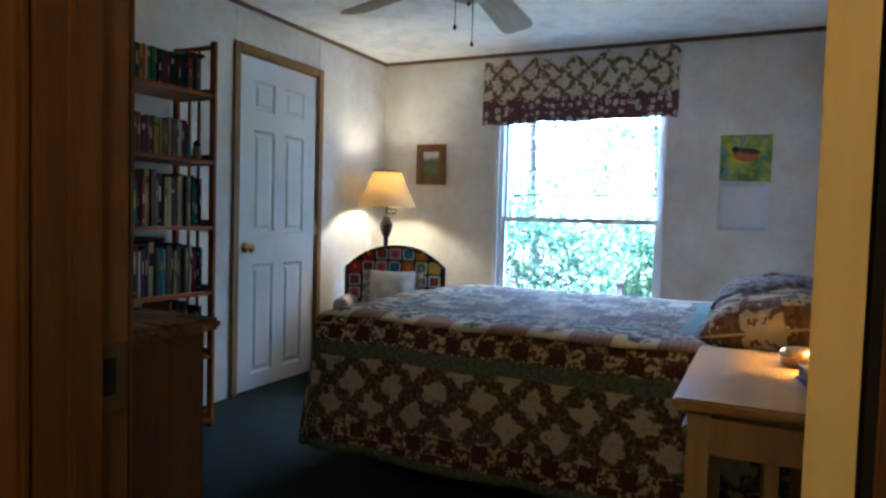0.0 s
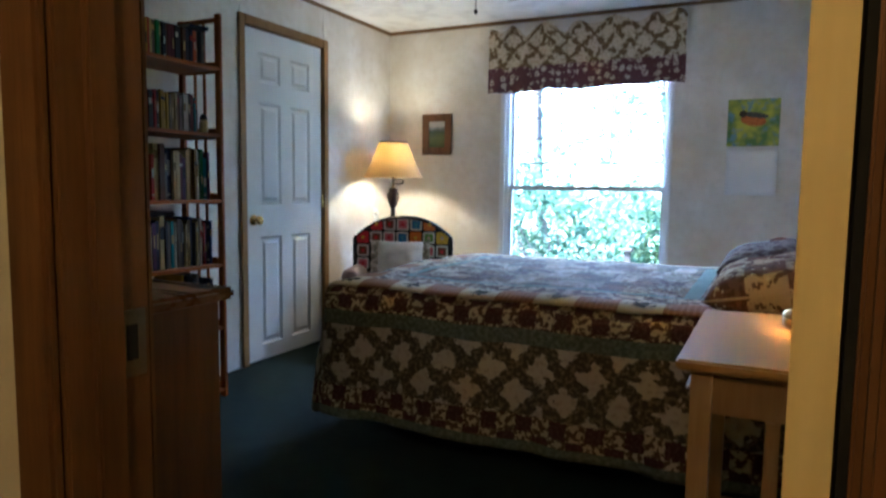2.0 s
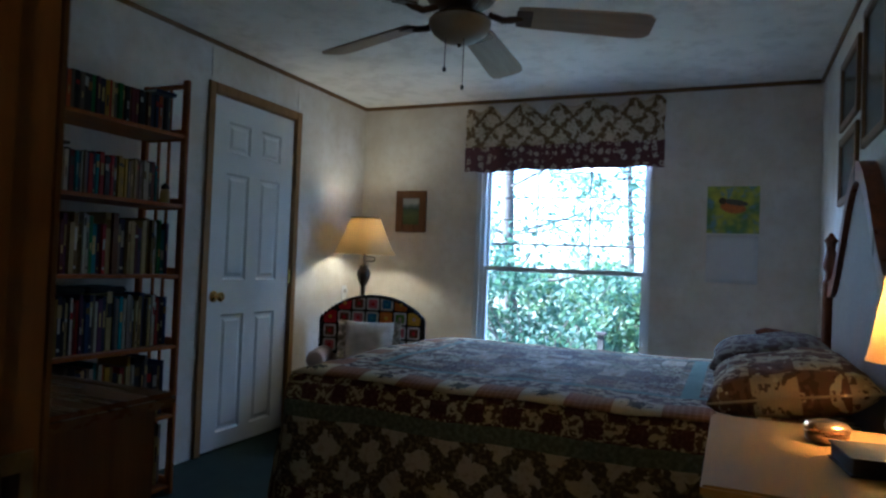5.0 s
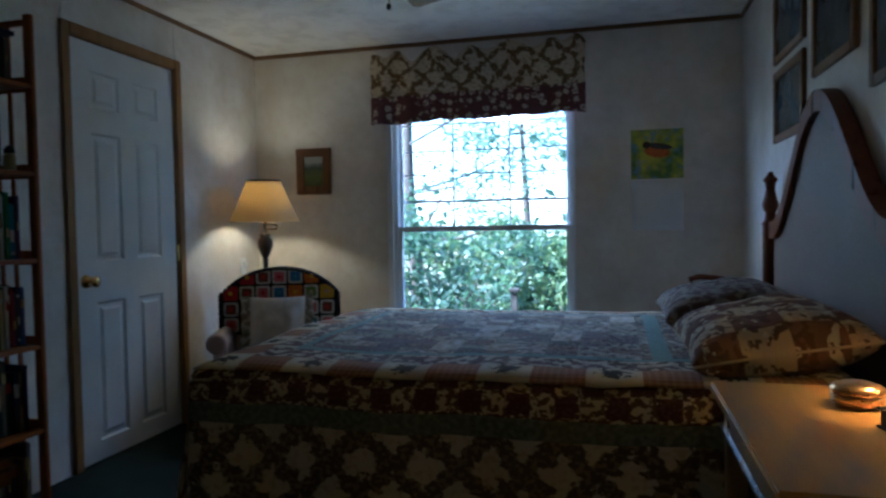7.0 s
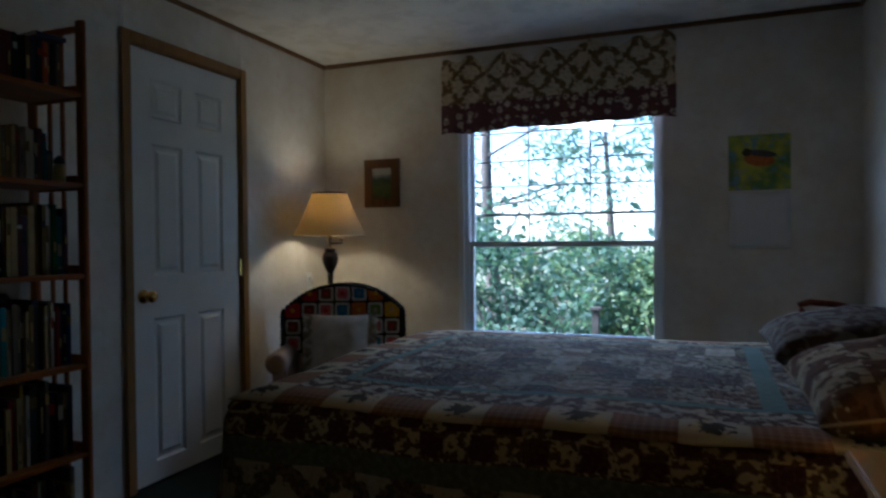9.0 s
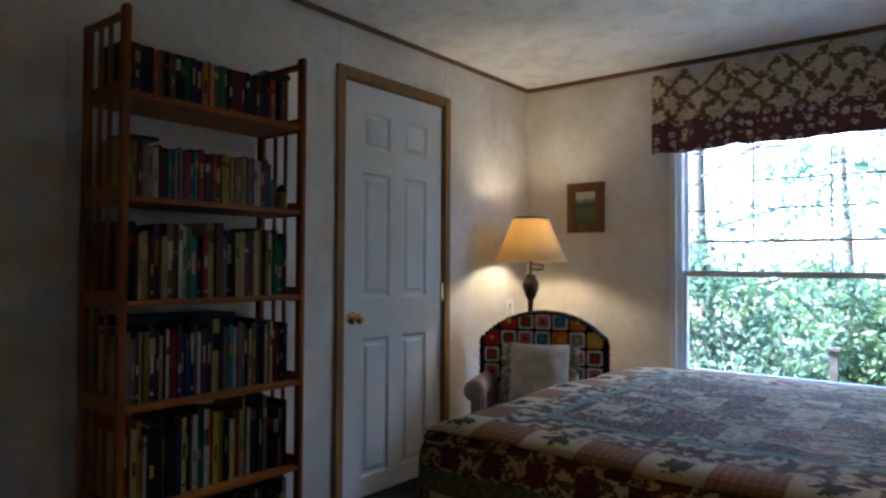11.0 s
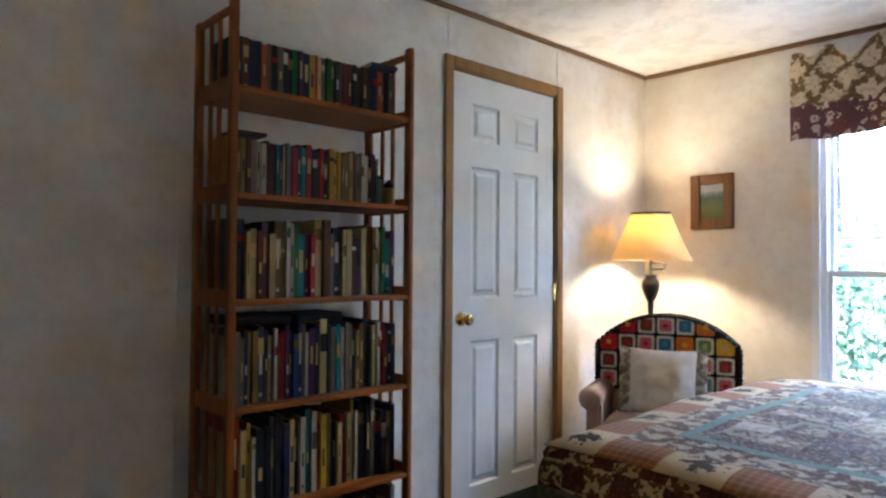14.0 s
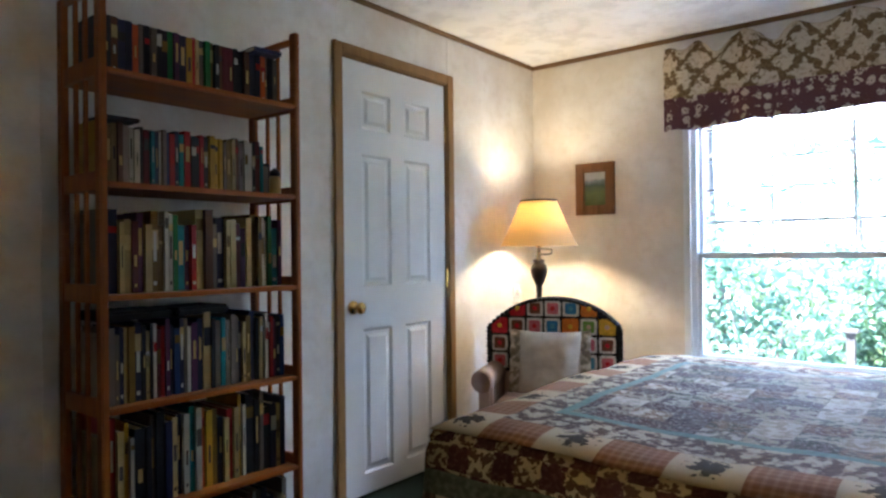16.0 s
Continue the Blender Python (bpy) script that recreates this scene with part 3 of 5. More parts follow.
def bed():
    L, W, drop, r = BX1 - BX0, BY1 - BY0, 0.60, 0.075

    def place(s, t):
        """s from the foot, t from the near side; below zero they hang."""
        ox = -min(0.0, s)
        oy = -min(0.0, t) if t < 0 else max(0.0, t - W)
        x, y = BX0 + max(0.0, s), BY0 + min(max(0.0, t), W)
        crown = 0.012 * math.sin(math.pi * min(max(t / W, 0), 1)) + 0.010 * noise.noise((s * 2.2, t * 2.2, 0)) + 0.006 * noise.noise((s * 9, t * 9, 3))
        d = max(ox, oy)
        z = BZ + crown
        if d <= 0:
            return (x, y, z - 0.02 * max(0, 1 - min(t, W - t, s) / 0.08) ** 2)
        h = math.hypot(ox, oy)
        nx, ny = -ox / h, (-oy if t < 0 else oy) / h
        q = r * math.pi / 2
        if d < q:
            out, down = r * math.sin(d / r), r * (1 - math.cos(d / r))
        else:
            k = (d - q) / drop
            along = s if oy >= ox else t
            fold = 0.022 * k * math.sin(along * 13 + 2.0 * noise.noise((along * 1.7, 1, 0))) + 0.012 * k * noise.noise((along * 8, d * 4, 2))
            out, down = r + 0.05 * k + fold, r + (d - q) * (1 - 0.01 * k)
        out -= 0.062
        return (x + nx * out, y + ny * out, z * 1.0 - 0.02 - down + 0.010 * noise.noise((s * 3, t * 3, 7)))

    us = span(-drop, 0, 0.02) + span(0, L, 0.03)[1:]
    vs = span(-drop, 0, 0.02) + span(0, W, 0.03)[1:-1] + span(W, W + drop, 0.02)

    def pick(s, t):
        e = min(s, t, W - t)
        if e > 0.24:
            if e < 0.278 or 1.43 < s < 1.49:
                return 1
            return 0
        if e > 0.135:
            return 2
        if e > -0.02:
            return 3
        if e > -0.14:
            return 4
        if e > -0.20:
            return 5
        if e > -0.46:
            return 6
        if e > -0.56:
            return 4
        return 5

    root = thing("bed", ((BX0 + BX1) / 2, (BY0 + BY1) / 2, 0), "made double bed under a brown lodge-patterned patchwork quilt", "bed")
    inv = pose(-(BX0 + BX1) / 2, -(BY0 + BY1) / 2, 0)

    def put(name, bm, mat, parent=root, label="", smooth=False):
        bmesh.ops.transform(bm, matrix=inv, verts=bm.verts)
        return part(name, bm, mat, parent, label, smooth)

    me = sheet("quilt", us, vs, place, [F_PATCH, F_TEAL, F_DOG, F_BLOCK, F_LEAF, F_SAGE, F_DIAMOND], pick)
    me.transform(inv)
    q = new("quilt", me)
    q.parent = root
    tagged(q, "patchwork quilt with teal binding and a leafy lattice skirt")
    thicken(q, 0.012)
    put("mattress", boxes(((BX0 + 0.03, BY0 + 0.03, 0.30), (BX1, BY1 - 0.03, BZ - 0.045)), bevel=0.05), F_CREAM)
    put("bed_frame", boxes(((BX0 + 0.05, BY0 + 0.06, 0.16), (BX1, BY1 - 0.06, 0.295)), bevel=0.01), BEDWOOD)
    for x in (BX0 + 0.35, BX1 - 0.25):
        for y in (BY0 + 0.45, BY1 - 0.3):
            put("leg", boxes(((x - 0.03, y - 0.03, 0), (x + 0.03, y + 0.03, 0.162)), bevel=0.005), BEDWOOD)
    # headboard with two turned posts and an arched, pale panel
    yn, yf = -2.44, -0.945
    for y in (yn, yf):
        post = lathe([(0.0, 0), (0.032, 0.0), (0.034, 0.02), (0.034, 1.10), (0.038, 1.11), (0.026, 1.13), (0.022, 1.16), (0.034, 1.18), (0.037, 1.20), (0.026, 1.235), (0.020, 1.27), (0.024, 1.30), (0.030, 1.305), (0.030, 1.315), (0.016, 1.33), (0.010, 1.345), (0.0, 1.35)], 20, (3.13, y, 0))
        put("post", post, BEDWOOD, smooth=True)
    ym = (yn + yf) / 2

    def arch(t):
        """Height over the panel at t = -1..1."""
        a = abs(t)
        return 1.12 + 0.455 * (0.5 + 0.5 * math.cos(math.pi * min(1, a / 0.94))) ** 1.0

    ts = [i / 24 for i in range(-24, 25)]
    half = (yf - yn) / 2 - 0.034
    lower = [(ym - half, 0.42)] + [(ym + t * half, arch(t) - 0.05) for t in ts] + [(ym + half, 0.42)]
    put("headboard_panel", prism(lower, 3.137, 3.161, "yz"), surface("pale_headboard_panel", (0.18, 0.125, 0.08), 0.5, 0.08, 3, 90, 0.05), label="pale plain headboard panel")
    bm = bmesh.new()
    for t0, t1 in zip(ts, ts[1:]):
        y0, y1 = ym + t0 * half, ym + t1 * half
        prism([(y0, arch(t0) - 0.075), (y1, arch(t1) - 0.075), (y1, arch(t1)), (y0, arch(t0))], 3.115, 3.170, "yz", bm)
    bmesh.ops.remove_doubles(bm, verts=bm.verts, dist=0.0005)
    put("headboard_rail", bm, BEDWOOD, label="dark cherry arched headboard rail")
    put("crossbar", boxes(((3.12, yn + 0.034, 0.30), (3.155, yf - 0.034, 0.42)), bevel=0.006), BEDWOOD)


bed()


def pillow(name, at, size, turn, mat, label, category="pillow"):
    """A stuffed pillow with pinched corners and a seam flange; size is length, height, fullness."""
    n = 26
    ob_us = [i / n for i in range(n + 1)]
    bm = bmesh.new()
    lay = bm.loops.layers.uv.new("UVMap")
    sides = []
    for sgn in (1, -1):
        g = []
        for i in range(n + 1):
            row = []
            for j in range(n + 1):
                a, b = ob_us[i] * 2 - 1, ob_us[j] * 2 - 1
                full = max(0.0, (1 - a ** 4) * (1 - b ** 4)) ** 0.55
                x = size[0] / 2 * a * (1 - 0.05 * (1 - b * b) * a * a)
                z = size[1] / 2 * b * (1 - 0.05 * (1 - a * a) * b * b)
                y = sgn * (size[2] / 2 * full + 0.004) + 0.012 * noise.noise((a * 2.5 + at[0], b * 2.5, sgn * 2.0)) * full
                row.append(bm.verts.new((x, y, z)))
            g.append(row)
        sides.append(g)
        for i in range(n):
            for j in range(n):
                f = bm.faces.new((g[i][j], g[i + 1][j], g[i + 1][j + 1], g[i][j + 1]))
                for lp, (p, q) in zip(f.loops, ((i, j), (i + 1, j), (i + 1, j + 1), (i, j + 1))):
                    lp[lay].uv = (ob_us[p] * size[0] + at[1], ob_us[q] * size[1])
    a, b = sides
    ring = [(i, 0) for i in range(n)] + [(n, j) for j in range(n)] + [(i, n) for i in range(n, 0, -1)] + [(0, j) for j in range(n, 0, -1)]
    for (i, j), (k, l) in zip(ring, ring[1:] + ring[:1]):
        bm.faces.new((a[i][j], a[k][l], b[k][l], b[i][j]))
    ob = solid(name, bm, mat, label, category, smooth=True)
    ob.matrix_world = pose(*at) @ turn
    return ob


# pillows lean on the headboard, their long side along y
pillow("pillow", (2.875, -2.03, 0.775), (0.70, 0.47, 0.175), pose(0, 0, 0, 0, 0, 90) @ pose(0, 0, 0, 80, 0, 0), F_PILLOW, "brown and tan patchwork bed pillow propped at the headboard")
pillow("pillow", (2.865, -1.27, 0.78), (0.66, 0.48, 0.17), pose(0, 0, 0, 0, 0, 90) @ pose(0, 0, 0, 82, 0, 0), F_SHAM, "taupe and brown printed bed pillow beside the far post")


# ---- valance ----
def valance():
    x0, x1 = 0.885, 2.277
    root = thing("valance", ((x0 + x1) / 2, -0.05, 1.8), "gathered lodge-print window valance with a plum band", "curtain")
    inv = pose(-(x0 + x1) / 2, 0.05, -1.8)

    def wave(u, amp):
        return amp * (math.sin(u * 26 + 2 * math.sin(u * 5)) * 0.6 + noise.noise((u * 7, 2, 0)))

    def upper(u, v):
        k = (v - 1.97) / 0.27
        ruffle = 0.5 + 0.5 * max(0, k)
        dz = (0.07 * noise.noise((u * 8, 9, 0)) + 0.014 * math.sin(u * 37) - 0.012) * max(0, k - 0.5) * 2
        ends = 0.02 * max(0, abs(u - 1.6) - 0.65)
        return (u + 0.010 * noise.noise((u * 9, v * 9, 4)), -0.062 + wave(u, 0.022) * ruffle - 0.012 * math.sin(k * 3.0) + ends, v + dz + 0.010 * (u - x0))

    def band(u, v):
        k = (1.98 - v) / 0.17
        return (u, -0.068 + wave(u + 0.03, 0.016) * (0.7 + 0.7 * k), v + 0.010 * (u - x0) + (0.016 * noise.noise((u * 4, 3, 1)) + 0.004 * noise.noise((u * 13, 6, 1))) * k)

    for nm, lo, hi, fn, mat, lab in (("cloth", 1.965, 2.262, upper, F_VAL, "cream cloth printed with brown leafy lattice"), ("band", 1.80, 1.978, band, F_ANIMAL, "plum cloth band strewn with cream figures")):
        me = sheet(nm, span(x0, x1, 0.012), span(lo, hi, 0.014), fn, [mat], lambda u, v: 0)
        me.transform(inv)
        ob = new(nm, me)
        ob.parent = root
        tagged(ob, lab)
        thicken(ob, 0.003)
    bm = tube([(x0 + 0.01, -0.045, 2.165), (x1 - 0.01, -0.045, 2.178)], 0.008)
    for x in (x0 + 0.02, x1 - 0.02):
        tube([(x, -0.045, 2.17), (x, -0.002, 2.17)], 0.006, 8, bm)
    bmesh.ops.transform(bm, matrix=inv, verts=bm.verts)
    part("rod", bm, VINYL, root, "white curtain rod")


valance()


# ---- bedside table ----
def bedside_table():
    x0, x1, y0, y1, h = 2.662, 3.165, -3.245, -2.548, 0.74
    root = thing("bedside_table", ((x0 + x1) / 2, (y0 + y1) / 2, 0), "pale birch bedside table with slatted ends beside the bed", "table")
    inv = pose(-(x0 + x1) / 2, -(y0 + y1) / 2, 0)

    def put(name, bm, mat=MAPLEZ, parent=root, label=""):
        bmesh.ops.transform(bm, matrix=inv, verts=bm.verts)
        return part(name, bm, mat, parent, label)

    put("tabletop", boxes(((x0, y0, h - 0.024), (x1, y1, h)), bevel=0.005), MAPLE)
    a = 0.03
    for x in (x0 + a, x1 - a - 0.045):
        for y in (y0 + a, y1 - a - 0.045):
            put("leg", boxes(((x, y, 0), (x + 0.045, y + 0.045, h - 0.0245)), bevel=0.004))
    for y in (y0 + a + 0.012, y1 - a - 0.034):
        put("apron", boxes(((x0 + a + 0.0455, y, h - 0.125), (x1 - a - 0.0455, y + 0.02, h - 0.0245)), bevel=0.002))
        put("stretcher", boxes(((x0 + a + 0.0455, y, 0.12), (x1 - a - 0.0455, y + 0.02, 0.17)), bevel=0.002))
        for i in range(4):
            x = x0 + 0.185 + i * 0.075
            put("slat", boxes(((x, y + 0.004, 0.171), (x + 0.028, y + 0.016, h - 0.126)), bevel=0.002))
    put("apron", boxes(((x1 - a - 0.03, y0 + a + 0.0455, h - 0.125), (x1 - a - 0.01, y1 - a - 0.0455, h - 0.0245))))
    dr = put("drawer", boxes(((x0 + a + 0.004, y0 + a + 0.049, h - 0.122), (x0 + a + 0.024, y1 - a - 0.049, h - 0.03)), bevel=0.003))
    bar = boxes(((x0 + 0.013, y0 + 0.10, h - 0.092), (x0 + 0.022, y1 - 0.06, h - 0.084)), ((x0 + 0.022, y0 + 0.14, h - 0.091), (x0 + a + 0.004, y0 + 0.15, h - 0.085)), ((x0 + 0.022, y1 - 0.11, h - 0.091), (x0 + a + 0.004, y1 - 0.10, h - 0.085)))
    put("handle", bar, CHROME, dr, "slim bright steel drawer handle")
    put("shelf", boxes(((x0 + a + 0.01, y0 + a + 0.0455, 0.125), (x1 - a - 0.01, y1 - a - 0.0455, 0.145)), bevel=0.003))


bedside_table()
GOLD = surface("gold_tin", (0.62, 0.40, 0.16), 0.3, 0.12, 25, 160, 0.06, 1.0)
tin = thing("tin_dish", (2.925, -2.735, 0.7405), "small round gold lidded tin on the bedside table", "tin")
part("body", lathe([(0.0, 0), (0.038, 0.0), (0.048, 0.008), (0.050, 0.022), (0.048, 0.028), (0.0, 0.028)], 32), GOLD, tin, smooth=True)
part("lid", lathe([(0.0, 0.0285), (0.050, 0.0285), (0.051, 0.036), (0.045, 0.044), (0.028, 0.050), (0.0, 0.052)], 32), GOLD, tin, smooth=True)
book = thing("leather_book", (3.03, -2.945, 0.7405), "dark brown leather-bound book lying on the bedside table", "book", turn=8)
LEATHER = surface("dark_leather", (0.028, 0.018, 0.013), 0.5, 0.2, 30, 200, 0.3)
part("cover", boxes(((-0.11, -0.08, 0), (0.11, 0.08, 0.004)), ((-0.11, -0.08, 0.034), (0.11, 0.08, 0.038)), ((0.105, -0.08, 0.004), (0.11, 0.08, 0.034)), bevel=0.001), LEATHER, book)
part("page_block", boxes(((-0.104, -0.075, 0.0045), (0.104, 0.075, 0.0335))), surface("page_edges", (0.05, 0.038, 0.026), 0.9, 0.1, 20, 400, 0.3), book)


# ---- lamps ----
def shade_mat(name):
    m, tree, bsdf = material(name)
    vec = coords(tree)
    bsdf.inputs["Base Color"].default_value = (0.50, 0.43, 0.27, 1)
    bsdf.inputs["Roughness"].default_value = 0.85
    tr = node(tree, "BsdfTranslucent", Color=(0.82, 0.62, 0.27, 1))
    mix = node(tree, "MixShader", i0=0.27)
    tree.links.new(bsdf.outputs[0], mix.inputs[1])
    tree.links.new(tr.outputs[0], mix.inputs[2])
    tree.links.new(mix.outputs[0], tree.nodes["Material Output"].inputs[0])
    bump(tree, bsdf, grain(tree, vec, 120.0), 0.2, 0.002)
    return m


SHADE = shade_mat("cream_lampshade")
BRONZE = surface("dark_bronze", (0.026, 0.012, 0.007), 0.42, 0.2, 18, 120, 0.1, 0.2)
BULB, bt, bb = material("lit_bulb")
bb.inputs["Emission Color"].default_value = (1.0, 0.68, 0.34, 1)
bb.inputs["Emission Strength"].default_value = 2.0


def shade_bm(r0, r1, z0, z1, ribs=24, th=0.002):
    prof = []
    for i in range(9):
        k = i / 8
        prof.append((r0 + (r1 - r0) * (k ** 0.88), z0 + (z1 - z0) * k))
    inner = [(r - th, z) for r, z in reversed(prof)]
    bm = lathe(prof + inner, 48)
    # open at both ends: drop the caps
    bm.faces.ensure_lookup_table()
    caps = [f for f in bm.faces if len(f.verts) > 8]
    bmesh.ops.delete(bm, geom=caps, context="FACES_ONLY")
    return bm


def corner_lamp():
    x, y = 0.27, -0.40
    root = thing("floor_lamp", (x, y, 0), "dark bronze swing-arm floor lamp with a cream bell shade, lit", "lamp")
    part("base", lathe([(0, 0), (0.13, 0.0), (0.135, 0.012), (0.11, 0.025), (0.03, 0.045), (0.018, 0.07), (0.0, 0.07)], 28), BRONZE, root, smooth=True)
    part("pole", lathe([(0.014, 0.06), (0.014, 0.86), (0.019, 0.93), (0.016, 0.94), (0.022, 0.95), (0.03, 0.965), (0.046, 1.01), (0.049, 1.035), (0.044, 1.06), (0.030, 1.075), (0.034, 1.085), (0.034, 1.092), (0.012, 1.10), (0.009, 1.17), (0.0, 1.17)], 24), BRONZE, root, smooth=True)
    part("swing_arm", tube([(0.0, 0, 1.125), (0.09, -0.045, 1.125), (0.115, -0.055, 1.13), (0.117, -0.056, 1.15), (0.10, -0.05, 1.155), (0.01, -0.01, 1.16)], 0.0065, 8), BRONZE, root)
    part("shade", shade_bm(0.222, 0.105, 1.172, 1.434), SHADE, root, "cream pleated bell shade, glowing", True)
    tr = lathe([(0.107, 1.426), (0.1085, 1.437), (0.104, 1.437), (0.103, 1.426)], 48)
    bmesh.ops.delete(tr, geom=[f for f in tr.faces if len(f.verts) > 8], context="FACES_ONLY")
    part("socket", lathe([(0.0, 1.165), (0.018, 1.165), (0.02, 1.20), (0.016, 1.258), (0.0, 1.258)], 18), BRASS, root, "brass bulb socket", True)
    part("shade_trim", tr, BRONZE, root, "dark shade trim")
    part("bulb", lathe([(0.0, 1.26), (0.014, 1.26), (0.014, 1.275), (0.022, 1.29), (0.026, 1.32), (0.018, 1.345), (0.0, 1.355)], 16), BULB, root, smooth=True).visible_shadow = False


corner_lamp()


def bedside_lamp():
    x, y = 3.085, -2.76
    root = thing("table_lamp", (x, y, 0.7405), "bedside table lamp with a silver ball base and cream shade, lit", "lamp")
    part("base", lathe([(0, 0), (0.055, 0), (0.057, 0.008), (0.02, 0.016), (0.016, 0.024), (0.040, 0.035), (0.050, 0.06), (0.040, 0.085), (0.014, 0.098), (0.009, 0.11), (0.009, 0.20), (0.0, 0.20)], 28), surface("brushed_silver", (0.62, 0.60, 0.56), 0.25, 0.08, 20, 200, 0.03, 1.0), root, smooth=True)
    part("shade", shade_bm(0.09, 0.048, 0.205, 0.43), SHADE, root, "cream bell shade, glowing", True)
    part("bulb", lathe([(0.0, 0.255), (0.012, 0.255), (0.02, 0.275), (0.02, 0.29), (0.0, 0.305)], 16), BULB, root, smooth=True).visible_shadow = False


bedside_lamp()


# ---- bookshelf against the west wall ----
SX0, SX1, SY0, SY1, STOP = 0.022, 0.312, -2.885, -2.165, 1.955
SHELVES = (0.045, 0.375, 0.70, 1.03, 1.36, 1.69)


def bookshelf():
    root = thing("bookshelf", (0.167, (SY0 + SY1) / 2, 0), "tall open cherry-stained bookshelf with slatted ends, crowded with books", "bookshelf")
    inv = pose(-0.167, -(SY0 + SY1) / 2, 0)

    def put(name, bm, mat=CHERRY):
        bmesh.ops.transform(bm, matrix=inv, verts=bm.verts)
        return part(name, bm, mat, root)

    for y0, y1 in ((SY0, SY0 + 0.022), (SY1 - 0.022, SY1)):
        put("post", boxes(((SX1 - 0.036, y0, 0), (SX1, y1, STOP)), bevel=0.004))
        put("post", boxes(((SX0, y0, 0), (SX0 + 0.036, y1, STOP - 0.015)), bevel=0.004))
        for x in (0.125, 0.19):
            for z0, z1 in zip(SHELVES, list(SHELVES[1:]) + [STOP - 0.02]):
                put("slat", boxes(((x, y0 + 0.005, z0 + 0.031), (x + 0.014, y1 - 0.005, z1 - 0.026 if z1 < 1.9 else z1 - 0.021)), bevel=0.002))
        put("top_rail", boxes(((SX0 + 0.0365, y0 + 0.002, STOP - 0.04), (SX1 - 0.0365, y1 - 0.002, STOP - 0.018)), bevel=0.003))
        for z in SHELVES:
            put("side_rail", boxes(((SX0 + 0.0365, y0 + 0.003, z - 0.025), (SX1 - 0.0365, y1 - 0.003, z + 0.03)), bevel=0.002))
    for z in SHELVES:
        put("shelf", boxes(((SX0 + 0.01, SY0 + 0.0225, z - 0.018), (SX1 - 0.002, SY1 - 0.0225, z)), bevel=0.004), CHERRYX)


bookshelf()

INK = {"k": (0.012, 0.012, 0.015), "n": (0.020, 0.022, 0.050), "b": (0.035, 0.06, 0.14), "t": (0.07, 0.22, 0.25), "g": (0.035, 0.13, 0.05), "o": (0.48, 0.16, 0.03),
       "y": (0.50, 0.34, 0.05), "r": (0.30, 0.025, 0.025), "m": (0.095, 0.022, 0.03), "w": (0.62, 0.58, 0.50), "c": (0.50, 0.41, 0.26), "l": (0.16, 0.11, 0.045), "u": (0.09, 0.045, 0.085), "e": (0.15, 0.13, 0.11), "d": (0.09, 0.045, 0.02), "p": (0.33, 0.27, 0.25)}
WORDS = {"k": "black", "n": "navy", "b": "blue", "t": "teal", "g": "green", "o": "orange", "y": "yellow", "r": "red", "m": "maroon", "w": "white", "c": "cream", "l": "olive", "u": "plum", "e": "grey", "d": "brown", "p": "pale grey"}
COVERS = {k: surface("cover_" + WORDS[k].replace(" ", "_"), tuple(min(0.7, max(0.006, 0.66 * (sum(v) / 3 + 1.75 * (c - sum(v) / 3)))) for c in v), 0.45, 0.1, 25, 180, 0.08, per_object=0.5) for k, v in INK.items()}
PAGES = surface("book_pages", (0.55, 0.48, 0.36), 0.9, 0.08, 30, 500, 0.3, per_object=0.3)
PALE = surface("spine_print_pale", (0.44, 0.41, 0.34), 0.5, 0.05)
GILT = surface("spine_print_gilt", (0.45, 0.30, 0.10), 0.4, 0.05)
DARKPRINT = surface("spine_print_dark", (0.05, 0.035, 0.03), 0.5, 0.05)


def shelf_book(code, width, height, depth, y, z, x_front, lean=0.0):
    """A book standing with its spine to the room; y is its low corner along the shelf."""
    b = thing("book", (x_front, y, z), "%s-spined book standing on the cherry bookshelf" % WORDS[code], "book", "books on the bookshelf")
    b.matrix_world = pose(x_front, y, z) @ pose(0, 0, 0, lean, 0, 0)
    w, h, d, c = width, height, depth, 0.002
    part("cover", boxes(((-d, 0, 0), (-0.003, c, h)), ((-d, w - c, 0), (-0.003, w, h)), ((-0.0032, 0.0, 0), (0, w, h)), bevel=0.0008), COVERS[code], b)
    part("page_block", boxes(((-d + 0.004, c + 0.0002, 0.003), (-0.0034, w - c - 0.0002, h - 0.004))), PAGES, b)
    rnd = random.random()
    if 0.42 < rnd < 0.8:
        ink = (GILT, PALE, DARKPRINT, COVERS["r"], COVERS["k"], COVERS["c"], COVERS["l"])[int(rnd * 97) % 7]
        hi = 0.70 + 0.22 * random.random()
        part("spine_band", boxes(((0.0001, 0.0006, h * (hi - 0.05 - 0.2 * random.random())), (0.0004, w - 0.0006, h * hi))), ink, b)
    if w > 0.011 and rnd < 0.5:
        ink = DARKPRINT if code in "wcyp" else (GILT if rnd < 0.35 else PALE)
        m = w * (0.2 + 0.2 * random.random())
        lo = 0.30 + 0.2 * random.random()
        part("spine_title", boxes(((0.0001, m, h * lo), (0.0005, w - m, h * (lo + 0.12 + 0.25 * random.random())))), ink, b)
        if rnd > 0.3:
            part("spine_mark", boxes(((0.0001, m, h * 0.08), (0.0005, w - m, h * 0.13))), ink, b)


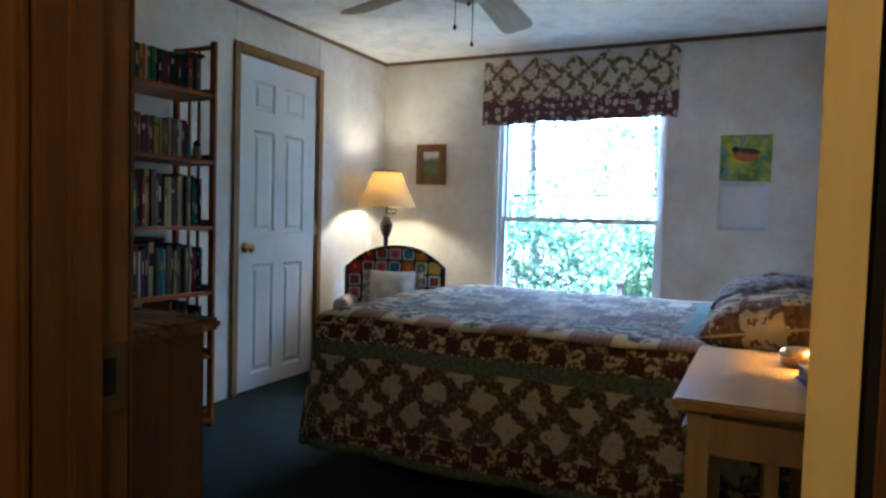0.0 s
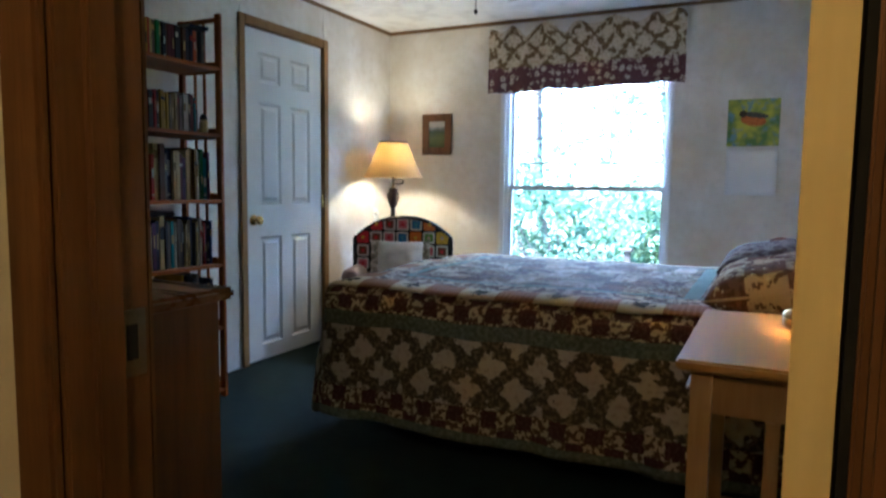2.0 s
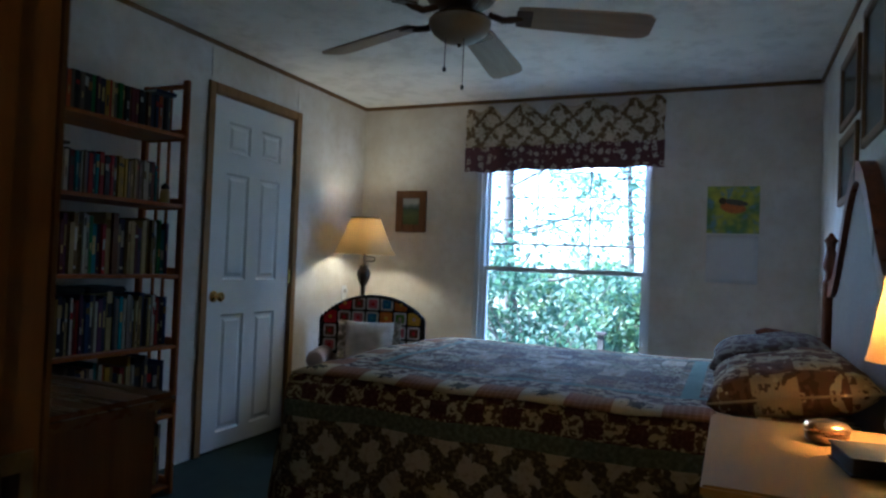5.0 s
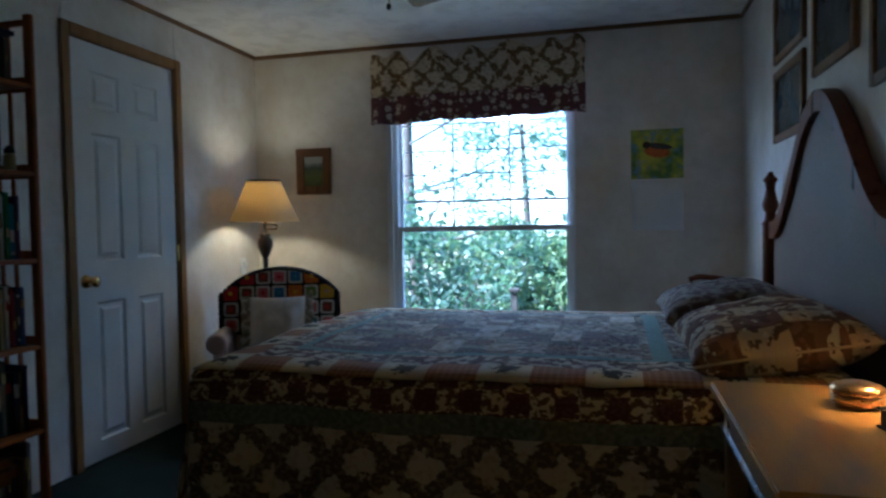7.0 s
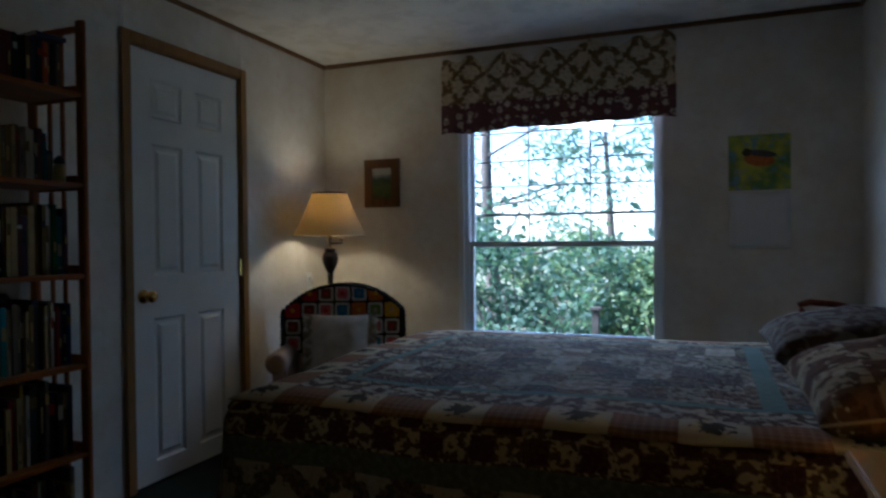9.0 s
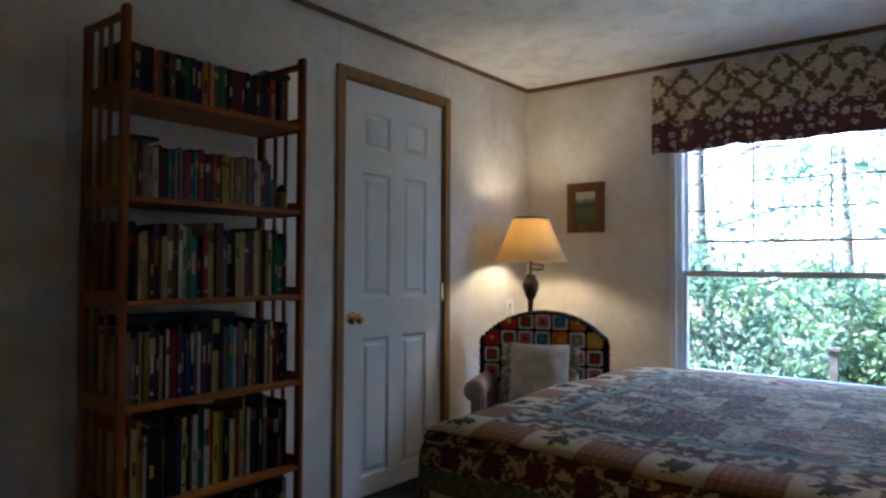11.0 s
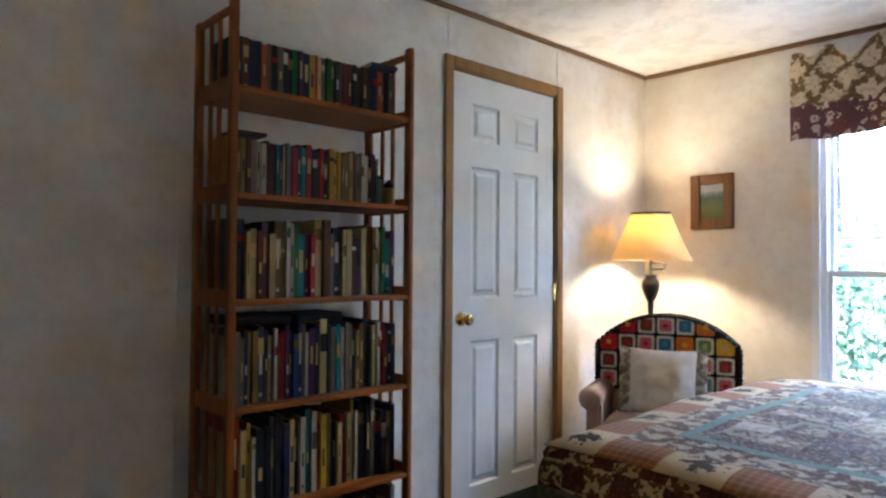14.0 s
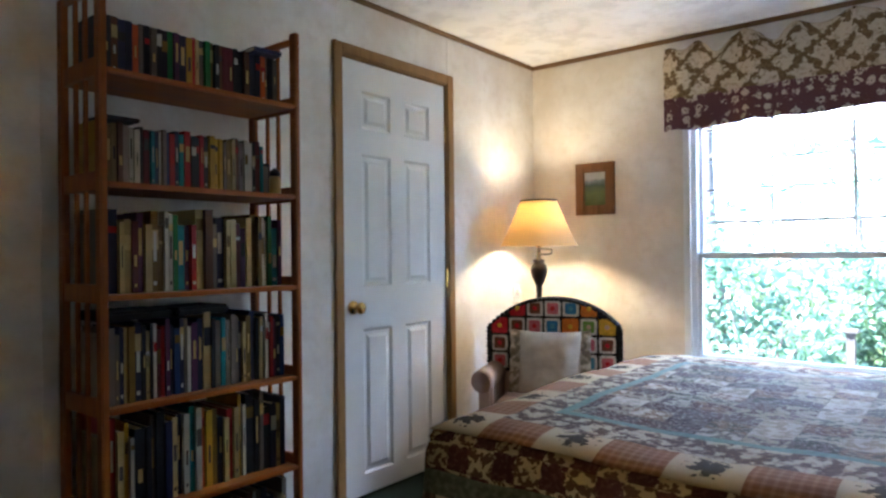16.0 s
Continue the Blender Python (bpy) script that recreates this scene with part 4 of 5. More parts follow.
# colour letter and thickness in millimetres, shelf by shelf from the top
ROWS = {
    1.69: ("k18 k30 d22 n30 n22 o22 e16 k20 e22 k20 k22 g22 u18 n28 y24 r14 c14 e20 g22 l16 k20 d16 m24 m20", 0.168, 0.175, 0.012),
    1.36: ("y16 e14 l20 c16 d18 p20 w16 w20 k16 m22 t14 n16 w10 p14 b14 r20 n16 t18 r24 k20 k14 r16 k22 y22 y20", 0.172, 0.190, 0.012),
    1.03: ("e22 n40 c18 c28 m24 u26 c28 l30 l20 w16 w18 g22 t32 u22 r24 c34 d36", 0.205, 0.255, 0.02),
    0.70: ("w18 e22 e18 n16 c16 l24 n28 k16 c16 k12 w14 m16 r14 u18 n18 b24 n18 e14 w14 u28 n26 c34 k18 e30 t22", 0.205, 0.245, 0.012),
    0.375: ("c24 r28 c26 y16 w16 k42 k24 e20 k34 n30 c22 n26 w24 t24 w26 o24 y30 l22 n24", 0.215, 0.285, 0.025),
    0.045: ("k30 e24 n26 c20 k30 m28 d30 w20 e26 n30 k26 l24 c26 e24 d30 w22 y26", 0.22, 0.28, 0.03),
}
for z, (codes, h0, h1, jit) in ROWS.items():
    random.seed(int(z * 1000))
    y = SY0 + 0.026
    items = codes.split()
    room = SY1 - SY0 - 0.056
    room -= 0.075 if z == 1.36 else 0.0
    # thin volumes, in the same run of colours until the shelf is full
    run, filled = [], 0.0
    for c in items * 3:
        w = int(c[1:]) / 1000 * (0.80 if z < 1.3 else 0.9)
        if filled + w + 0.0006 > room:
            break
        run.append((c, w))
        filled += w + 0.0006
    for c, w in run:
        tall = h0 + (h1 - h0) * random.random()
        if c[0] in "dc" and w > 0.027:
            tall = h1 + 0.008
        shelf_book(c[0], w - 0.0005, tall, 0.115 + 0.03 * random.random() if z > 1.3 else 0.17 + 0.03 * random.random(), y, z + 0.0005, SX1 - 0.045 - jit * random.random() - (0.03 if z > 1.3 else 0), 0.0)
        y += w + 0.0006
# flat things lying on the fourth row
CASE = surface("black_case", (0.008, 0.007, 0.007), 0.8, 0.2, 30, 160, 0.2)
for yy, dd, hh, lab in ((-2.80, 0.11, 0.030, "flat black zip case lying on top of books"), (-2.585, 0.10, 0.028, "flat black folder lying on top of books")):
    bm = boxes(((-0.10, -dd, 0), (0.075, dd, hh)), bevel=0.009)
    solid("flat_case", bm, CASE, lab, "case", (0.19, yy + 0.05, 0.9475), turn=3)
bm = boxes(((-0.06, -0.055, 0), (0.06, 0.055, 0.012)), bevel=0.002)
solid("flat_book", bm, COVERS["k"], "thin dark book lying flat on the paperbacks", "book", (0.19, -2.79, 1.5515))
jar = thing("trinket_jar", (0.225, -2.215, 1.3605), "small brown trinket jar with a dark lid on the shelf", "jar")
part("body", lathe([(0, 0), (0.019, 0), (0.022, 0.012), (0.022, 0.055), (0.016, 0.07), (0, 0.07)], 18), COVERS["c"], jar, smooth=True)
part("lid", lathe([(0, 0.0705), (0.019, 0.0705), (0.019, 0.085), (0.006, 0.10), (0, 0.102)], 18), COVERS["k"], jar, smooth=True)


card = thing("picture_card", (0.155, -2.222, 1.3605), "small dark framed card standing behind the trinket jar", "card")
part("frame", boxes(((-0.005, -0.034, 0), (0.004, 0.034, 0.125)), bevel=0.002), COVERS["k"], card)
part("print", boxes(((0.0042, -0.025, 0.012), (0.0052, 0.025, 0.113))), COVERS["e"], card, "dim grey print")
tb = thing("flat_book", (0.19, -2.262, 1.8665), "navy paperback lying flat on the top row of books", "book", turn=-6)
part("cover", boxes(((-0.085, -0.055, 0), (0.075, 0.055, 0.0015)), ((-0.085, -0.055, 0.0145), (0.075, 0.055, 0.016)), ((0.0735, -0.055, 0.0015), (0.075, 0.055, 0.0145))), COVERS["n"], tb)
part("page_block", boxes(((-0.082, -0.052, 0.0016), (0.0734, 0.052, 0.0144))), PAGES, tb)


# ---- armchair with an afghan ----
UPHOLSTERY = fabric("rose_upholstery", lambda t, uv: blend(t, blobs(t, uv, 14.0, 0.4, 0.65), (0.42, 0.29, 0.23), (0.56, 0.42, 0.34)))
CX, CY, CTURN = 0.59, -0.88, 22.0


def back_top(x):
    return 0.885 - 0.8 * x * x - 1.3 * abs(x) ** 3


def armchair():
    root = thing("armchair", (CX, CY, 0), "small rose-beige upholstered armchair in the corner under an afghan", "chair", turn=CTURN)
    part("seat", boxes(((-0.26, -0.20, 0.26), (0.26, 0.27, 0.42)), bevel=0.04), UPHOLSTERY, root, smooth=True)
    part("base", boxes(((-0.34, -0.18, 0.09), (0.34, 0.38, 0.258)), bevel=0.02), UPHOLSTERY, root)
    bm = bmesh.new()
    xs = [i / 20 * 0.335 for i in range(-20, 21)]
    prism([(-0.335, 0.27)] + [(x, back_top(x) - 0.012) for x in xs] + [(0.335, 0.27)], 0.275, 0.395, "xz", bm)
    part("backrest", bm, UPHOLSTERY, root)
    for sx in (-1, 1):
        arm = bmesh.new()
        add_box(arm, (min(sx * 0.262, sx * 0.335), -0.05, 0.262), (max(sx * 0.262, sx * 0.335), 0.272, 0.50), 0.015)
        a = part("arm", arm, UPHOLSTERY, root)
        roll = lathe([(0.0, -0.006), (0.04, -0.004), (0.055, 0.006), (0.058, 0.02), (0.058, 0.32), (0.0, 0.32)], 24)
        bmesh.ops.transform(roll, matrix=pose(sx * 0.315, -0.055, 0.495, -90, 0, 0), verts=roll.verts)
        part("arm_roll", roll, UPHOLSTERY, a, smooth=True)
    for x in (-0.29, 0.29):
        for y in (-0.13, 0.33):
            part("leg", lathe([(0.012, 0), (0.02, 0.092)], 12, (x, y, 0)), BEDWOOD, root)


armchair()
YARN = {"k": (0.010, 0.009, 0.011), "r": (0.62, 0.025, 0.035), "p": (0.66, 0.17, 0.19), "b": (0.05, 0.20, 0.40), "o": (0.72, 0.19, 0.02), "y": (0.76, 0.44, 0.03), "g": (0.18, 0.30, 0.06), "d": (0.19, 0.065, 0.035), "w": (0.78, 0.72, 0.62), "t": (0.11, 0.30, 0.40), "c": (0.62, 0.42, 0.30)}
YARNS = {k: surface("yarn_" + k, v, 0.95, 0.15, 40, 260, 0.9) for k, v in YARN.items()}


def toothed(r):
    """A square outline with crocheted teeth, half width r."""
    out = []
    for k in range(40):
        a = math.tau * k / 40 + 0.05
        e = r / max(abs(math.cos(a)), abs(math.sin(a)), 0.78) * (1.0 if k % 2 else 0.86)
        out.append((e * math.cos(a), e * math.sin(a)))
    return out


def afghan():
    root = thing("afghan", (CX, CY, 0), "black crochet afghan of bright granny squares over the armchair back", "blanket", turn=CTURN)

    def over(u, v):
        """u across; v up the front, over the top and down the rear."""
        top = back_top(u) + 0.004
        if v <= top:
            return (u * (1 + 0.10 * max(0, (top - v))), 0.262 - 0.006 * noise.noise((u * 9, v * 9, 0)), v)
        k = min((v - top) / 0.15, 1)
        if k < 1:
            return (u, 0.262 + 0.143 * k, top + 0.010 * math.sin(math.pi * k))
        return (u, 0.41, top - (v - top - 0.15))

    vs = span(0.50, 0.89, 0.02) + span(0.89, 1.27, 0.02)[1:]
    me = sheet("cloth", span(-0.345, 0.345, 0.023), vs, over, [YARNS["k"]], lambda u, v: 0)
    cl = new("cloth", me)
    cl.parent = root
    tagged(cl, "black crochet ground")
    thicken(cl, 0.006)
    scallop = bmesh.new()
    for n in range(31):
        x = -0.338 + 0.676 * n / 30
        bmesh.ops.create_icosphere(scallop, subdivisions=1, radius=0.0135, matrix=pose(x, 0.26, back_top(x) + 0.002))
    for side in (-1, 1):
        for n in range(14):
            bmesh.ops.create_icosphere(scallop, subdivisions=1, radius=0.0125, matrix=pose(side * (0.347 + 0.002 * (n % 2)), 0.257, back_top(0.338) - 0.012 - 0.02 * n))
    part("scalloped_edge", scallop, YARNS["k"], root, "black scalloped crochet edging", True)
    cell, z0 = 0.094, 0.84
    grid = [(0, " rdpbo "), (1, "rdpbogy"), (2, "d   ypd"), (3, "p    tp")]
    ring = {"r": "r", "d": "w", "p": "w", "b": "w", "o": "r", "y": "o", "g": "w", "t": "w", "k": "w"}
    core = {"r": "r", "d": "d", "p": "r", "b": "t", "o": "o", "y": "y", "g": "g", "t": "b"}
    for r, line in grid:
        for c, ch in enumerate(line):
            if ch == " ":
                continue
            x = -0.285 + c * cell + (0.003 if r == 0 else 0.0)
            zc = z0 - r * cell

            def trimmed(half):
                """The outline, cut where the chair's back curves away."""
                return [(x + px, min(zc + pz, back_top(x + px) - 0.006)) for px, pz in toothed(half)]

            sq = part("granny_square", prism(trimmed(0.0445), 0.252, 0.2555), YARNS[ch if ring[ch] != "w" else "w"], root)
            part("ring", prism(trimmed(0.032), 0.2485, 0.2515), YARNS[ch], sq)
            part("centre", lathe([(0.0, 0.0), (0.0125, 0.0), (0.010, 0.003), (0.0, 0.004)], 10), YARNS[core[ch] if core[ch] != ch else ("y" if ch in "ro" else "r" if ch == "d" else "c")], sq).matrix_local = pose(x, 0.2485, zc, 90, 0, 0)


afghan()
m22 = pose(CX, CY, 0, 0, 0, CTURN)
cushion = pillow("cushion", m22 @ Vector((-0.005, 0.165, 0.565)), (0.33, 0.335, 0.13), pose(0, 0, 0, 0, 0, CTURN) @ pose(0, 0, 0, -14, 0, 0), F_CREAM, "cream square cushion set upright on the armchair")
RUFFLE = fabric("cushion_ruffle", lambda t, uv: blend(t, blobs(t, uv, 30.0, 0.46, 0.55), (0.30, 0.26, 0.19), (0.58, 0.52, 0.41)))
for side in (-1, 1):
    me = sheet("ruffle", span(0.0, 0.055, 0.008), span(-0.165, 0.165, 0.011), lambda u, v: (side * (0.152 + u), -0.012 + 0.014 * math.sin(v * 95 + side) * u / 0.055 - 0.006 * noise.noise((u * 30, v * 14, side)), v * (1 + 0.9 * u)), [RUFFLE], lambda u, v: 0)
    ru = new("ruffle", me)
    ru.parent = cushion
    thicken(tagged(ru, "printed tan ruffle along the cushion's side"), 0.003)


# ---- pictures and calendar ----
def framed(name, plane, a0, a1, z0, z1, wall, wood_mat, art, bar, label, mat_w=0.0):
    """A framed picture on a wall; plane 'y' hangs on the north wall, 'x' on the east wall."""
    root = thing(name, (a0, wall, z0) if plane == "y" else (wall, a0, z0), label, "picture")
    w, h, t = a1 - a0, z1 - z0, 0.018

    def put(nm, lo, hi, mat, parent=root, bevel=0.0, lab=""):
        if plane == "y":
            l2, h2 = (lo[0], -hi[2], lo[1]), (hi[0], -lo[2], hi[1])
        else:
            l2, h2 = (-hi[2], lo[0], lo[1]), (-lo[2], hi[0], hi[1])
        return part(nm, boxes((l2, h2), bevel=bevel), mat, parent, lab)

    put("frame_side", (0, 0, 0.001), (bar, h, t), wood_mat, bevel=0.003)
    put("frame_side", (w - bar, 0, 0.001), (w, h, t), wood_mat, bevel=0.003)
    put("frame_side", (bar, 0, 0.001), (w - bar, bar, t - 0.0005), wood_mat, bevel=0.003)
    put("frame_side", (bar, h - bar, 0.001), (w - bar, h, t - 0.0005), wood_mat, bevel=0.003)
    put("print", (bar, bar, 0.002), (w - bar, h - bar, 0.008), art)
    return root


def landscape():
    m, tree, bsdf = material("landscape_print")
    tc = tree.nodes.new("ShaderNodeTexCoord")
    z = node(tree, "SeparateXYZ", i0=tc.outputs["Generated"]).outputs[2]
    wob = calc(tree, "ADD", z, calc(tree, "MULTIPLY_ADD", grain(tree, tc.outputs["Generated"], 3.0), 0.4, -0.2))
    n = tree.nodes.new("ShaderNodeValToRGB")
    els = n.color_ramp.elements
    for _ in range(3):
        els.new(0.5)
    for e, (p, c) in zip(els, ((0.0, (0.10, 0.13, 0.05)), (0.35, (0.16, 0.19, 0.08)), (0.6, (0.09, 0.13, 0.09)), (0.72, (0.24, 0.28, 0.30)), (0.85, (0.55, 0.58, 0.60)))):
        e.position, e.color = p, rgb(c)
    tree.links.new(wob, n.inputs[0])
    tree.links.new(n.outputs[0], bsdf.inputs["Base Color"])
    bsdf.inputs["Roughness"].default_value = 0.25
    return m


framed("framed_print", "y", 0.308, 0.563, 1.359, 1.675, -0.0005, wood("frame_walnut", (0.12, 0.055, 0.018), (0.24, 0.12, 0.045), 0.4, "z"), landscape(), 0.058, "wood-framed landscape print on the wall above the armchair")
GREYART = surface("dim_print", (0.12, 0.14, 0.15), 0.2, 0.3, 8, 60, 0.02)
FRW = wood("frame_pine", (0.16, 0.085, 0.04), (0.30, 0.17, 0.08), 0.4, "z")
for a0, a1, z0, z1 in ((-1.355, -0.85, 1.84, 2.17), (-1.94, -1.475, 1.655, 2.21), (-1.352, -0.85, 1.48, 1.803), (-2.55, -2.066, 1.506, 2.20)):
    framed("framed_print", "x", a0, a1, z0, z1, XR - 0.0005, FRW, GREYART, 0.035, "pine-framed dim print hung on the wall above the bed")


def meadow():
    m, tree, bsdf = material("blurred_meadow_print")
    vec = coords(tree)
    a, b = grain(tree, vec, 9.0, 2.0), grain(tree, vec, 14.0, 3.0)
    col = blend(tree, ramp(tree, a, 0.38, 0.62), (0.07, 0.19, 0.05), (0.46, 0.50, 0.04))
    col = blend(tree, ramp(tree, b, 0.52, 0.66), col, (0.14, 0.30, 0.42))
    tree.links.new(col, bsdf.inputs["Base Color"])
    bsdf.inputs["Roughness"].default_value = 0.3
    return m


PAPER = surface("calendar_paper", (0.74, 0.74, 0.76), 0.7, 0.03, 4, 120, 0.05)
cal = thing("wall_calendar", (2.694, -0.001, 1.689), "hanging wall calendar with a bright green picture page", "calendar")
part("picture_page", boxes(((-0.152, -0.004, -0.298), (0.152, -0.002, 0))), meadow(), cal)
part("page_margin", boxes(((-0.152, -0.0045, -0.310), (0.152, -0.0018, -0.2985))), PAPER, cal)
lower = bmesh.new()
g = [[lower.verts.new((-0.150 + 0.30 * i / 8, -0.003 - 0.006 * math.sin(math.pi * j / 8) - 0.002 * math.sin(i), -0.312 - 0.30 * j / 8)) for j in range(9)] for i in range(9)]
for i in range(8):
    for j in range(8):
        lower.faces.new((g[i][j], g[i + 1][j], g[i + 1][j + 1], g[i][j + 1]))
thicken(part("date_page", lower, PAPER, cal, "white date page", True), 0.0008)
el = [(0.075 * math.cos(a), 0.036 * math.sin(a)) for a in [2 * math.pi * i / 24 for i in range(24)]]
part("picture_blot", prism([(0.0 + x, -0.135 + y - 0.12 * x) for x, y in el], -0.0052, -0.0042), surface("print_orange", (0.50, 0.15, 0.03), 0.3, 0.2, 40, 90, 0), cal)
part("picture_blot", prism([(0.012 + 1.02 * x, -0.102 + 0.5 * y - 0.16 * x) for x, y in el], -0.0056, -0.0053), surface("print_slate", (0.06, 0.07, 0.10), 0.3, 0.3, 40, 90, 0), cal)
part("picture_blot", prism([(-0.062 + 0.3 * x, -0.093 + 0.6 * y) for x, y in el], -0.0060, -0.0057), surface("print_black", (0.015, 0.014, 0.015), 0.3, 0.2), cal)
part("nail", lathe([(0.0, 0), (0.003, 0), (0.003, 0.004), (0.0, 0.004)], 8), STEEL, cal).matrix_local = pose(0, -0.0085, 0.006, -90, 0, 0)


# ---- ceiling fan ----
FANX, FANY, FANZ = 1.815, -2.47, 2.002
BLADE = wood("fan_blade", (0.30, 0.22, 0.155), (0.44, 0.34, 0.25), 0.5, "x")
OILED = surface("antique_bronze", (0.075, 0.042, 0.026), 0.4, 0.15, 18, 150, 0.08, 0.6)


def ceiling_fan():
    root = thing("ceiling_fan", (FANX, FANY, FANZ), "five-bladed ceiling fan with bronze motor and frosted bowl light, off", "fan")
    top = ZC - FANZ
    part("canopy", lathe([(0.0, top - 0.075), (0.02, top - 0.075), (0.045, top - 0.06), (0.075, top - 0.015), (0.078, top - 0.0006), (0.0, top - 0.0006)], 28), OILED, root, smooth=True)
    part("downrod", lathe([(0.0, 0.15), (0.012, 0.15), (0.012, top - 0.07), (0.0, top - 0.07)], 14), OILED, root)
    part("motor", lathe([(0.0, 0.012), (0.06, 0.012), (0.085, 0.02), (0.115, 0.04), (0.128, 0.065), (0.128, 0.11), (0.11, 0.14), (0.06, 0.16), (0.02, 0.175), (0.0, 0.175)], 32), OILED, root, smooth=True)
    part("light_fitter", lathe([(0.0, -0.03), (0.095, -0.03), (0.10, -0.022), (0.06, -0.006), (0.045, 0.011), (0.0, 0.011)], 28), OILED, root, smooth=True)
    part("light_bowl", lathe([(0.0, -0.108), (0.03, -0.106), (0.066, -0.094), (0.094, -0.072), (0.108, -0.046), (0.108, -0.031), (0.0, -0.031)], 32), surface("frosted_glass", (0.34, 0.31, 0.27), 0.35, 0.06, 12, 90, 0.03), root, "frosted glass light bowl, unlit", True)
    part("finial", lathe([(0, -0.122), (0.006, -0.118), (0.008, -0.110), (0, -0.108)], 12), OILED, root)
    for (x, y, l) in ((-0.03, -0.05, 0.10), (0.03, -0.03, 0.16)):
        c = part("pull_chain", tube([(x, y, -0.095), (x, y, -0.095 - l)], 0.0016, 6), OILED, root)
        part("pull_knob", lathe([(0, -0.095 - l - 0.024), (0.006, -0.095 - l - 0.02), (0.0065, -0.095 - l - 0.01), (0.0, -0.095 - l)], 10, (x, y, 0)), surface("dark_pull", (0.03, 0.02, 0.015), 0.4), c, smooth=True)
    for i in range(5):
        a = 21.0 + 72 * i
        tilt = pose(0, 0, 0.0, 0, 0, a) @ pose(0, 0, 0, 0, 3, 0) @ pose(0, 0, 0, -13, 0, 0)
        out = [(0.20, -0.052), (0.22, -0.058), (0.60, -0.072), (0.64, -0.066), (0.66, -0.045), (0.66, 0.045), (0.64, 0.066), (0.60, 0.072), (0.22, 0.058), (0.20, 0.052)]
        bl = part("blade", prism(out, -0.003, 0.003, "xy"), BLADE, root, "pale wood-grain fan blade")
        bl.matrix_local = tilt
        iron = bmesh.new()
        tube([(0.10, 0, 0.0), (0.15, 0.0, -0.018), (0.19, 0.0, -0.012), (0.215, 0.0, -0.006)], [0.011, 0.012, 0.012, 0.010], 8, iron)
        add_box(iron, (0.195, -0.045, -0.009), (0.25, 0.045, -0.0035), 0.002)
        part("blade_iron", iron, OILED, root).matrix_local = tilt


ceiling_fan()


# ---- dresser beside the doorway ----
def dresser():
    x0, x1, y0, y1, h = 1.05, 1.835, -4.16, -3.75, 0.90
    root = thing("dresser", ((x0 + x1) / 2, (y0 + y1) / 2, 0), "low maple-stained wooden dresser standing beside the doorway", "dresser")
    inv = pose(-(x0 + x1) / 2, -(y0 + y1) / 2, 0)

    def put(name, bm, mat=DRESSER, parent=root, label=""):
        bmesh.ops.transform(bm, matrix=inv, verts=bm.verts)
        return part(name, bm, mat, parent, label)

    put("body", boxes(((x0, y0, 0.06), (x1, y1, h - 0.0255)), bevel=0.004))
    put("plinth", boxes(((x0 + 0.02, y0, 0), (x1 - 0.02, y1 - 0.03, 0.0595))))
    put("top", boxes(((x0 - 0.025, y0, h - 0.025), (x1 + 0.025, y1 + 0.022, h)), bevel=0.008), wood("dresser_top", (0.085, 0.034, 0.008), (0.17, 0.072, 0.018), 0.28, "x"))
    for i in range(4):
        z = 0.08 + i * 0.20
        dr = put("drawer", boxes(((x0 + 0.02, y1 + 0.0005, z), (x1 - 0.02, y1 + 0.016, z + 0.185)), bevel=0.004))
        for x in (x0 + 0.2, x1 - 0.2):
            part("knob", lathe([(0.0, 0.0), (0.008, 0.0), (0.016, 0.012), (0.014, 0.02), (0.0, 0.024)], 14), BRASS, dr, "small brass knob", True).matrix_local = inv @ pose(x, y1 + 0.016, z + 0.092, -90, 0, 0)


dresser()


# ---- quilt rack behind the bed, wall outlet ----
rack = thing("quilt_rack", (3.0, -0.42, 0), "dark wooden quilt rack standing between bed and wall", "rack")
for x in (-0.155, 0.145):
    part("upright", boxes(((x - 0.012, -0.02, 0.03), (x + 0.012, 0.02, 0.80)), bevel=0.004), BEDWOOD, rack)
    part("foot", boxes(((x - 0.014, -0.13, 0), (x + 0.014, 0.13, 0.0295)), bevel=0.006), BEDWOOD, rack)
part("top_rail", tube([(-0.17, 0, 0.812), (-0.12, 0, 0.828), (-0.02, 0, 0.82), (0.06, 0, 0.806), (0.12, 0, 0.80), (0.16, 0, 0.795)], [0.014, 0.016, 0.015, 0.014, 0.013, 0.011], 10), BEDWOOD, rack, smooth=True)
for z in (0.25, 0.55):
    part("rail", tube([(-0.1425, 0, z), (0.1325, 0, z)], 0.010, 10), BEDWOOD, rack)
out = thing("wall_outlet", (0.0006, -0.225, 0.88), "small white wall outlet with a plug in it", "outlet")
part("plate", boxes(((0, -0.035, -0.055), (0.005, 0.035, 0.055)), bevel=0.002), VINYL, out)
part("plug", boxes(((0.0052, -0.014, 0.0), (0.032, 0.014, 0.028)), bevel=0.004), VINYL, out, "white plug")
part("cord", tube([(0.03, 0, 0.008), (0.035, -0.003, -0.04), (0.02, -0.01, -0.25), (0.012, -0.02, -0.6)], 0.003, 6), VINYL, out)


